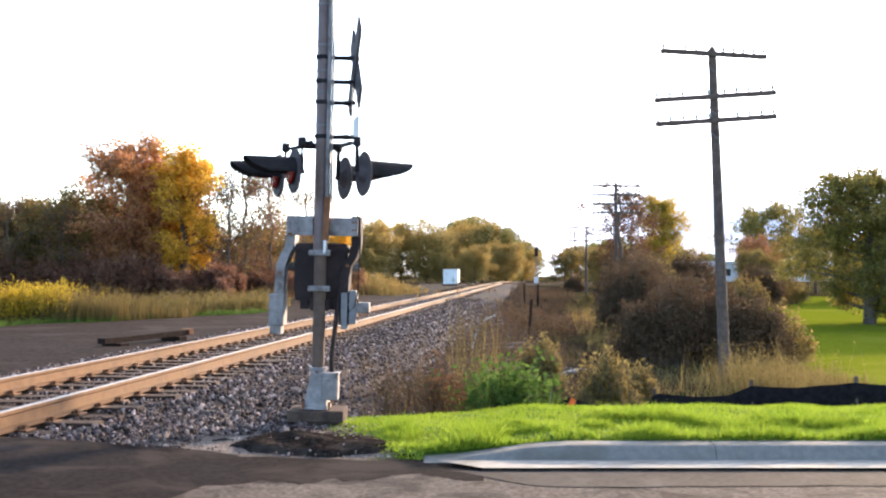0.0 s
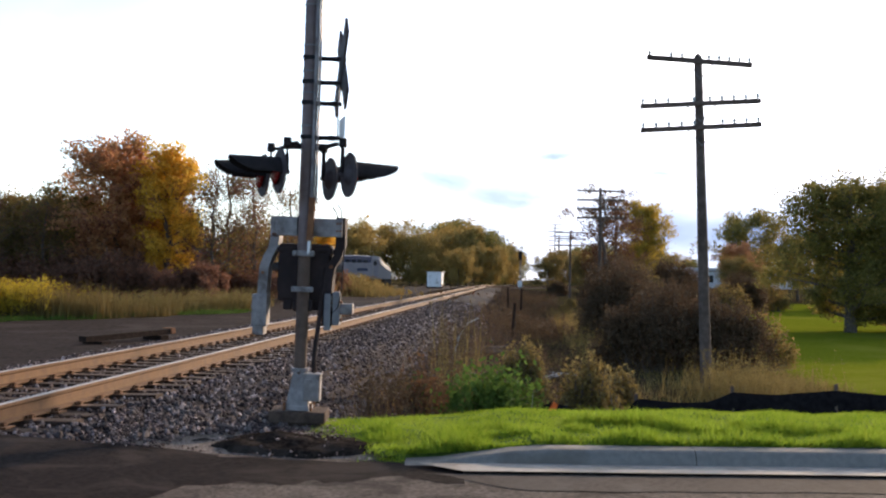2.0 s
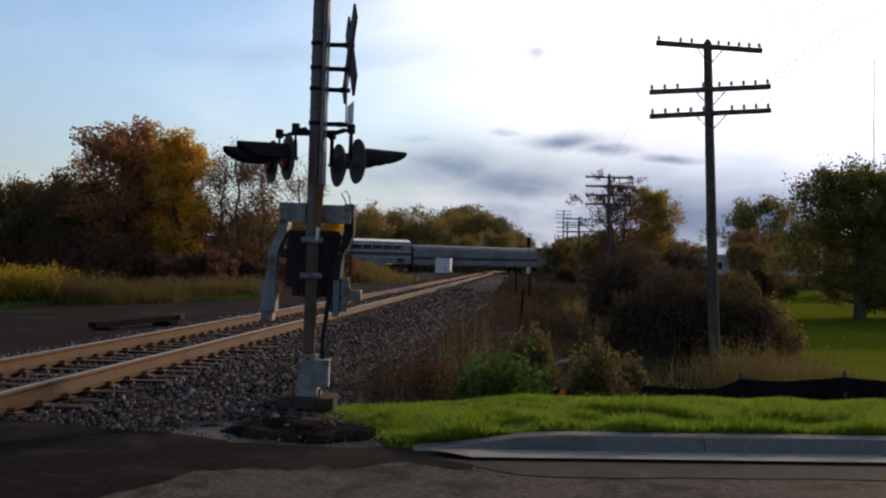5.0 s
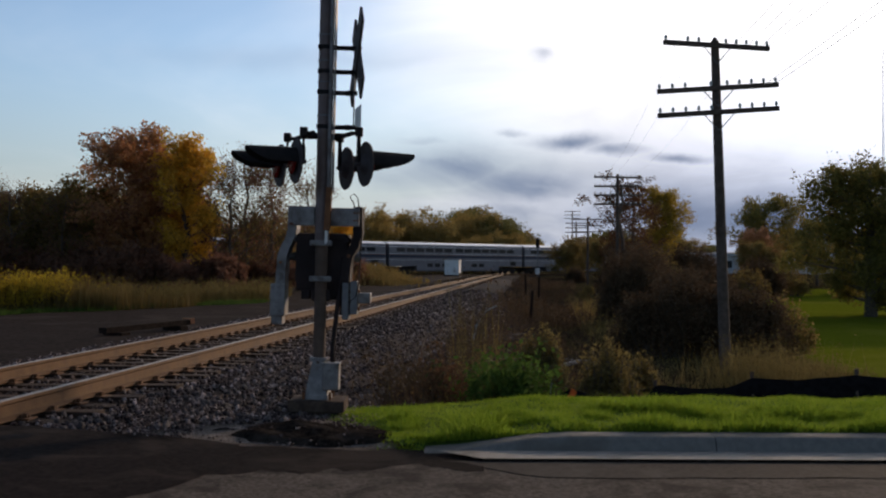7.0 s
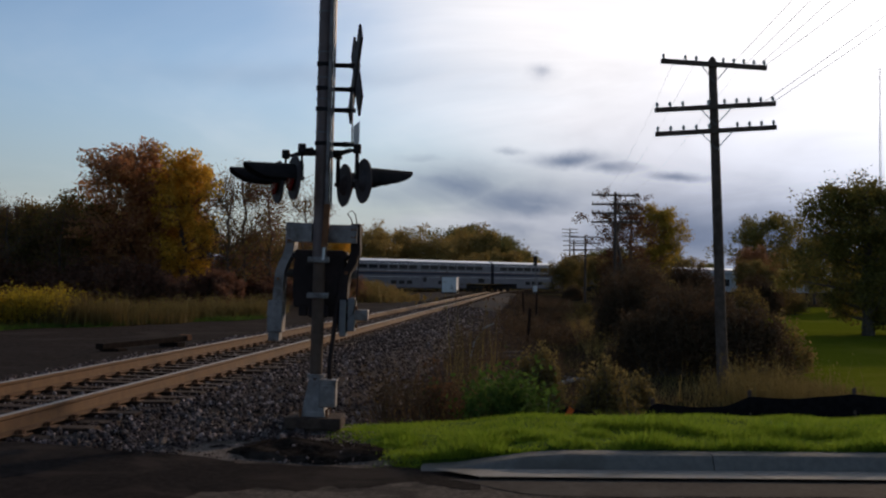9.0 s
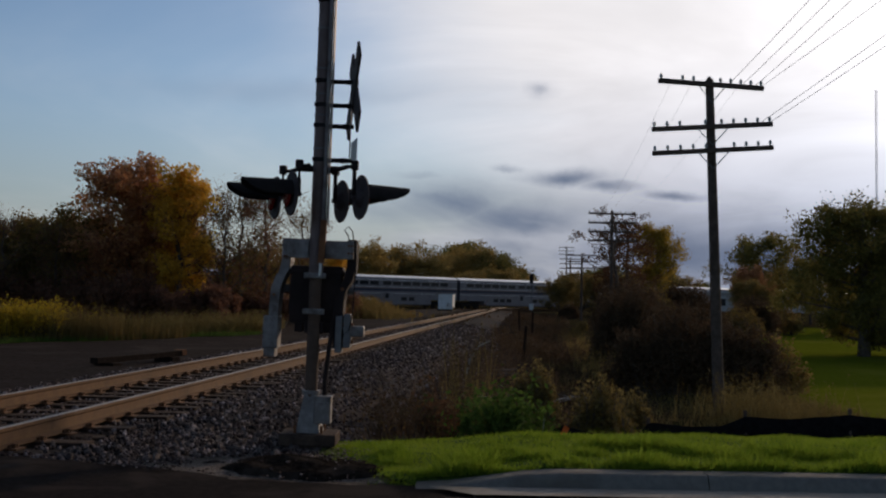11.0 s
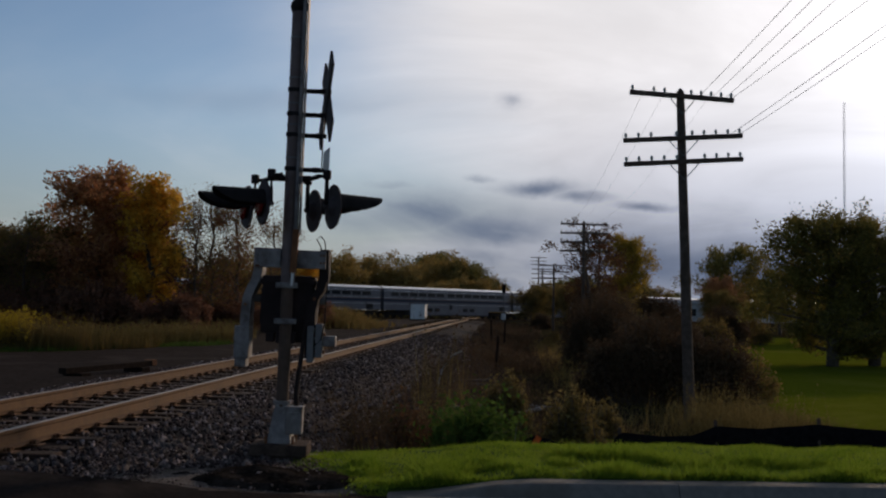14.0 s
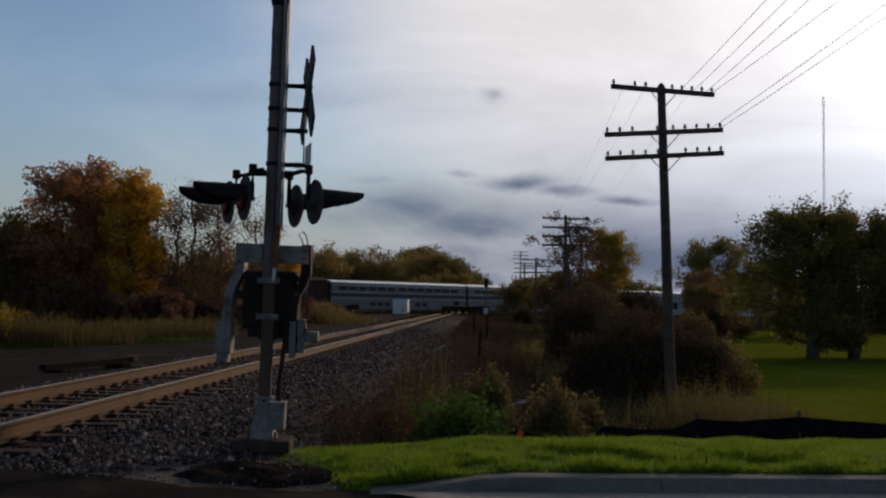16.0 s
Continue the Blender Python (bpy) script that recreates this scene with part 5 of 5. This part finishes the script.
for x, y, s in ((6.0, 46, 0.3), (10.2, 58, 0.8), (9.8, 74, 0.45), (11.6, 84, 0.5), (13.0, 70, 2.0), (15.5, 78, 2.2), (19.0, 82, 2.0), (21.5, 74, 1.4), (24, 80, 1.5), (27.5, 84, 1.6), (14, 112, 0.8)):
    again(edge if int(x * 3) % 3 else vine2, x, y, x * 77 % 360, s)

# trees on the far side of the ditch and round the lawn
lawn_tree = put(tree("lawn_tree", 91, 8.2, 3.0, 0.07, "l_green", 36000, 0.085, "spreading lawn tree with green-brown leaves", 38, 0.30, 0.33, lean=0.01, thick=0.30), 22.0, 54.0)
again(lawn_tree, 24.9, 55.5, 140, 1.0)
# third tree, mostly out of view, added for its shadow band on the lawn
again(lawn_tree, 28.6, 56.5, 250, 0.97)
poplar = put(tree("yellow_tree", 93, 9.6, 2.0, 0.1, "l_poplar", 20000, 0.10, "upright tree with yellow-green autumn leaves", 44, 0.38, 0.9), 20.6, 100.0)
ash = put(tree("thin_ash", 95, 8.8, 1.9, 0.25, "l_rust", 5200, 0.08, "thin tree with few russet leaves", 22, 0.16, 0.8), 12.6, 74.0)
again(ash, 14.4, 80.0, 90, 0.95)
round_tree = put(tree("round_tree", 97, 9.2, 3.3, 0.15, "l_green", 14000, 0.13, "rounded dark green tree beyond the lawn", 24, 0.45, 0.5), 34.5, 112.0)
for x, y, s in ((14.6, 126, 0.8), (17.0, 133, 0.95), (19.0, 122, 0.85), (21.5, 129, 0.95)):
    again(oak, x, y, x * 50, s)
again(round_tree, 38.5, 108.0, 60, 0.75)
again(gold, 37.0, 92.0, 120, 0.75)
again(maple, 31.0, 104.0, 10, 0.72)
again(oak, 34.0, 86.0, 10, 0.62)
again(oak, 38.0, 84.0, 80, 0.6)
again(oak, 29.0, 96.0, 150, 0.8)
again(gold, 40.5, 98.0, 150, 0.85)

# ---- far woods beyond the crossing line ----
woods = put(tree("autumn_tree", 101, 11.6, 5.0, 0.05, "l_far", 10500, 0.25, "far broad tree in yellow-brown autumn leaf", 26, 0.8, 0.5, "far woods"), -14.0, 205.0)
woods2 = put(tree("green_autumn_tree", 103, 11.2, 5.0, 0.05, "l_fardark", 10500, 0.25, "far broad tree in olive-green leaf", 26, 0.8, 0.5, "far woods"), 12.0, 225.0)
for i, (x, y, s, k) in enumerate(((-20, 200, 0.85, 0), (-9, 212, 0.95, 0), (-3.5, 222, 1.05, 0), (1.5, 228, 1.15, 0), (5.5, 240, 1.25, 1), (8.5, 232, 1.0, 0), (15.5, 240, 1.05, 1), (19.5, 258, 0.95, 1), (21.5, 262, 0.6, 1), (-26, 195, 0.9, 0), (-33, 190, 0.95, 0),
                              (-40, 180, 1.0, 1), (-48, 172, 1.05, 0), (-30, 215, 1.1, 0), (-15, 225, 1.0, 1), (13.5, 214, 0.7, 0), (18, 232, 0.7, 0), (6, 212, 0.75, 0), (-1, 208, 0.7, 0),
                              (46, 300, 0.9, 1), (40, 250, 0.8, 1), (38, 220, 0.75, 1), (52, 280, 0.9, 0), (60, 300, 0.9, 1), (72, 310, 0.9, 0), (85, 330, 1.0, 1), (100, 330, 1.0, 0), (118, 350, 1.1, 1), (135, 350, 1.1, 0), (58, 240, 0.6, 1), (150, 360, 1.1, 1), (-60, 170, 1.1, 1), (-72, 165, 1.1, 0))):
    again(woods2 if k else woods, x, y + 9 * math.sin(i * 2.1), i * 67 % 360, s * (0.92 + 0.2 * math.sin(i * 1.7)))
pine = put(tree("pine_tree", 105, 14.5, 2.6, 0.3, "l_green", 5000, 0.25, "dark evergreen rising over the woods", 26, 0.5, 0.2, "far woods"), 4.6, 236.0, 0, 1.03)

# ---- train on the crossing line ----
RAIL_Z = 0.15
T0 = Vector((-9.675, 139.9))
TU = Vector((0.736, 0.677)).normalized()
TRAIN_TURN = math.degrees(math.atan2(TU.y, TU.x))
SPEED = 23.44

line = thing("crossing_track", pose(0, 0, 0), "second railway track crossing at a slant", "railway track", kind="structure")
cut_t = list(np.arange(-420, 440, 20.0))
for side in (-0.7525, 0.7525):
    rail_line("rail", (T0.x, T0.y), (TU.x, TU.y), cut_t, lambda s: RAIL_Z, side, line)
v, f = [], []
for i, s in enumerate(cut_t):
    for l, z in ((-3.2, -0.5), (-1.7, -0.2), (1.7, -0.2), (3.2, -0.5)):
        v.append((T0.x + TU.x * s + TU.y * l, T0.y + TU.y * s - TU.x * l, RAIL_Z + z))
f = [(i * 4 + k, i * 4 + k + 1, (i + 1) * 4 + k + 1, (i + 1) * 4 + k) for i in range(len(cut_t) - 1) for k in range(3)]
sheet("bed", v, f, M["ballast"], line)


def hull(outline, x0, x1, ends=None):
    """A long body of one outline (y, z); ends may draw the last section in."""
    v, f = [], []
    sections = [(x0, 1.0, 0.0)] + [(x1, 1.0, 0.0)] if ends is None else ends
    k = len(outline)
    for x, scale, _ in sections:
        for y, z in outline:
            v.append((x, y * scale, z))
    for i in range(len(sections) - 1):
        for j in range(k):
            n = (j + 1) % k
            f.append((i * k + j, (i + 1) * k + j, (i + 1) * k + n, i * k + n))
    f += [tuple(range(k)), tuple(range((len(sections) - 1) * k, len(sections) * k))[::-1]]
    return v, f


def truck(parent, x):
    bm = box(x - 1.7, x + 1.7, -1.22, -1.02, 0.42, 0.72, 0.05)
    add_box(bm, x - 1.7, x + 1.7, 1.02, 1.22, 0.42, 0.72, 0.05)
    add_box(bm, x - 0.3, x + 0.3, -1.15, 1.15, 0.4, 0.75, 0.05)
    tr = part("truck", bm, M["under"], parent, "dark wheel truck")
    for dx in (-1.3, 1.3):
        bm = bmesh.new()
        for sy in (-0.78, 0.68):
            add_rod(bm, (x + dx, sy, 0.46), (x + dx, sy + 0.1, 0.46), 0.46, None, 20)
        add_rod(bm, (x + dx, -0.8, 0.46), (x + dx, 0.8, 0.46), 0.07, None, 8)
        part("wheelset", bm, M["under"], tr)


def end_door(parent, x, z0, z1):
    part("gangway", box(x - 0.16, x + 0.16, -0.6, 0.6, z0, z1, 0.05), M["black"], parent)


def bilevel(label):
    """Two-level stainless passenger car, 26 m long."""
    car = thing("passenger_car", pose(0, 0, 0), label, "railway car", "passenger train")
    h = 12.95
    side = [(-1.5, 0.42), (1.5, 0.42), (1.55, 0.6), (1.55, 3.75), (1.46, 4.08), (-1.46, 4.08), (-1.55, 3.75), (-1.55, 0.6)]
    # the floor is cut up over the trucks, so the lower body is shorter than the upper one
    up = [(y, max(z, 1.12)) for y, z in side]
    v, f = hull(up, -h, h)
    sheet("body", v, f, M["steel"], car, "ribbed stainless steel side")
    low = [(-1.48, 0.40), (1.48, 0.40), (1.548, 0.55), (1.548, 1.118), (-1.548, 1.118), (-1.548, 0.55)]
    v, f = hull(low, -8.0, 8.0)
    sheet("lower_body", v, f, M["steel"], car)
    # the roof's bright reflection is put into its paler colour
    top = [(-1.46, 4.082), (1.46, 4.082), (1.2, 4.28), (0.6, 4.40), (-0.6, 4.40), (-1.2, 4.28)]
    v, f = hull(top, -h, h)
    sheet("roof", v, f, M["litsteel"], car, "steel roof, toned pale for the sky light on it")
    for s in (-1, 1):
        y0, y1 = sorted((s * 1.552, s * 1.568))
        part("stripe", box(-h, h, y0, y1, 2.28, 2.58), M["navy"], car, "dark blue stripe")
        part("stripe", box(-h, h, y0, y1, 2.61, 2.66), M["rust"], car, "thin red stripe")
        for z in (2.78, 3.72, 1.95):
            part("rib", box(-h, h, y0, y1, z, z + 0.035), M["litsteel"], car)
        for i in range(13):
            x = -10.9 + i * 1.74 + (0.45 if i > 5 else 0.0)
            part("window", box(x - 0.72, x + 0.72, y0, y1, 3.08, 3.56, 0.0), M["pane"], car)
        for x in (-5.6, -4.2, -2.8, 3.0, 4.4):
            part("window", box(x - 0.5, x + 0.5, y0, y1, 1.0, 1.5, 0.0), M["pane"], car)
        d = part("door", box(-0.75, 0.75, y0, y1, 0.6, 2.15, 0.0), M["steel"], car)
        part("window", box(-0.3, 0.3, min(y0, y1) - 0.004, max(y0, y1) + 0.004, 1.3, 1.95), M["pane"], d)
        part("vent", box(10.4, 11.6, y0, y1, 1.25, 1.9), M["under"], car)
    truck(car, -10.4)
    truck(car, 10.4)
    end_door(car, h, 1.2, 3.7)
    end_door(car, -h, 1.2, 3.7)
    part("coupler", box(-13.4, 13.4, -0.12, 0.12, 0.75, 0.98, 0.03), M["under"], car)
    return car


def baggage(label):
    car = thing("baggage_car", pose(0, 0, 0), label, "railway car", "passenger train")
    h = 12.75
    v, f = hull([(-1.5, 0.9), (1.5, 0.9), (1.55, 1.1), (1.55, 3.2), (1.4, 3.55), (-1.4, 3.55), (-1.55, 3.2), (-1.55, 1.1)], -h, h)
    sheet("body", v, f, M["steel"], car, "stainless steel side")
    v, f = hull([(-1.4, 3.552), (1.4, 3.552), (0.8, 3.82), (-0.8, 3.82)], -h, h)
    sheet("roof", v, f, M["navy"], car, "dark roof")
    for s in (-1, 1):
        y0, y1 = sorted((s * 1.552, s * 1.57))
        part("stripe", box(-h, h, y0, y1, 1.75, 2.15), M["navy"], car, "dark blue stripe")
        for z in (1.2, 1.5, 2.4, 2.8, 3.1):
            part("rib", box(-h, h, y0, y1, z, z + 0.05), M["grey"], car)
        for x in (-4.5, 4.5):
            part("sliding_door", box(x - 1.2, x + 1.2, y0, y1 + 0.01 if s > 0 else y1, 1.0, 3.1), M["grey"], car)
    part("underframe", box(-6.5, 6.5, -1.3, 1.3, 0.35, 0.9, 0.1), M["under"], car)
    truck(car, -10.0)
    truck(car, 10.0)
    end_door(car, h, 1.1, 3.3)
    end_door(car, -h, 1.1, 3.3)
    return car


def engine(label):
    """Diesel passenger engine, its cab towards +x."""
    car = thing("locomotive", pose(0, 0, 0), label, "locomotive", "passenger train")
    side = [(-1.5, 1.0), (1.5, 1.0), (1.53, 1.2), (1.53, 3.45), (-1.53, 3.45), (-1.53, 1.2)]
    v, f = hull(side, -10.35, 8.3)
    sheet("body", v, f, M["steel"], car, "silver-grey side")
    roof = [(-1.53, 3.452), (1.53, 3.452), (1.3, 3.85), (0.9, 4.02), (-0.9, 4.02), (-1.3, 3.85)]
    v, f = hull(roof, -10.35, 7.2)
    sheet("roof", v, f, M["navy"], car, "dark blue roof")
    # sloped cab front
    v, f = [], []
    for x, wide, top in ((7.2, 1.53, 4.0), (8.75, 1.5, 3.92), (9.75, 1.44, 2.95), (10.75, 1.30, 2.45)):
        for y, z in ((-wide, 0.9), (wide, 0.9), (wide, 0.35 * 0.9 + 0.65 * top), (wide * 0.75, top), (-wide * 0.75, top), (-wide, 0.35 * 0.9 + 0.65 * top)):
            v.append((x, y * 1.003, z))
    for i in range(3):
        for k in range(6):
            n = (k + 1) % 6
            f.append((i * 6 + k, (i + 1) * 6 + k, (i + 1) * 6 + n, i * 6 + n))
    f += [tuple(range(6)), tuple(range(18, 24))[::-1]]
    cab = sheet("cab", v, f, M["grey"], car, "sloped cab front")
    m = Matrix.Translation((9.27, 0, 3.46)) @ Matrix.Rotation(radians(43), 4, "Y")
    part("windscreen", box(-0.45, 0.45, -0.95, 0.95, 0.0, 0.03, 0.0, m), M["pane"], cab)
    part("headlight", rod((10.0, -0.25, 2.78), (10.22, -0.25, 2.74), 0.12, None, 12), M["white"], cab)
    part("headlight", rod((10.0, 0.25, 2.78), (10.22, 0.25, 2.74), 0.12, None, 12), M["white"], cab)
    part("pilot", box(9.6, 10.9, -1.25, 1.25, 0.25, 0.95, 0.1), M["under"], car)
    for s in (-1, 1):
        y0, y1 = sorted((s * 1.532, s * 1.55))
        part("upper_band", box(-10.3, 7.0, y0, y1, 3.05, 3.44), M["navy"], car, "dark blue band under the roof")
        for x in (3.0, 4.0, 5.0, 6.0):
            part("vent", box(x - 0.35, x + 0.35, y0 - 0.004, y1 + 0.004, 3.0, 3.4), M["pane"], car)
        part("grille", box(-9.4, -5.4, y0, y1, 1.5, 2.0), M["under"], car, "dark radiator grille")
        part("cab_window", box(7.4, 8.0, y0, y1, 2.7, 3.25), M["pane"], car)
        part("logo", box(4.6, 6.4, y0, y1, 1.9, 2.3), M["navy"], car, "dark blue mark")
        part("sill_stripe", box(-10.3, 8.2, y0, y1, 1.12, 1.2), M["rust"], car, "thin red stripe")
    part("fuel_tank", box(-2.6, 2.6, -1.3, 1.3, 0.3, 1.0, 0.15), M["under"], car)
    truck(car, -7.0)
    truck(car, 6.6)
    return car


# (vehicle, place of its middle along the line at 5 s, turned round)
vehicles = [(engine("silver and navy diesel locomotive leading the train"), 64.9, False), (engine("second silver and navy diesel locomotive, facing backwards"), 43.9, True),
            (baggage("low silver baggage car with navy stripe"), 20.4, False)]
first = bilevel("two-level stainless passenger car with dark window bands")
for k in range(10):
    car = first if k == 0 else copy_thing(first, pose(0, 0, 0))
    vehicles.append((car, 7.5 - 13.25 - 26.5 * k, False))



def auto_carrier(label):
    """Closed freight car for motor cars: tall perforated sides under a dark roof."""
    car = thing("auto_carrier", pose(0, 0, 0), label, "railway car", "passenger train")
    h = 13.1
    v, f = hull([(-1.5, 1.0), (1.5, 1.0), (1.5, 4.3), (0.9, 4.6), (-0.9, 4.6), (-1.5, 4.3)], -h, h)
    sheet("body", v, f, M["maroon"], car, "dark maroon steel side")
    for s in (-1, 1):
        y0, y1 = sorted((s * 1.502, s * 1.54))
        for i in range(14):
            x = -12.9 + i * 1.985
            part("side_post", box(x - 0.06, x + 0.06, y0, y1, 1.0, 4.3), M["under"], car)
    part("sill", box(-h, h, -1.4, 1.4, 0.7, 1.0, 0.04), M["under"], car)
    truck(car, -10.2)
    truck(car, 10.2)
    return car


end_at = 7.5 - 26.5 * 10
van = auto_carrier("dark maroon closed auto carrier at the train's tail")
vehicles.append((van, end_at - 13.4, False))
vehicles.append((copy_thing(van, pose(0, 0, 0)), end_at - 40.2, False))


def motions():
    """The train runs at an even speed along its straight line."""
    for car, at5, back_to_front in vehicles:
        rows = []
        for i in range(33):
            t = i * 0.5
            p = T0 + TU * (at5 + SPEED * (t - 5.0))
            rows.append((t, pose(p.x, p.y, RAIL_Z, 0, 0, TRAIN_TURN + (180 if back_to_front else 0))))
        walk(car, rows)


motions()
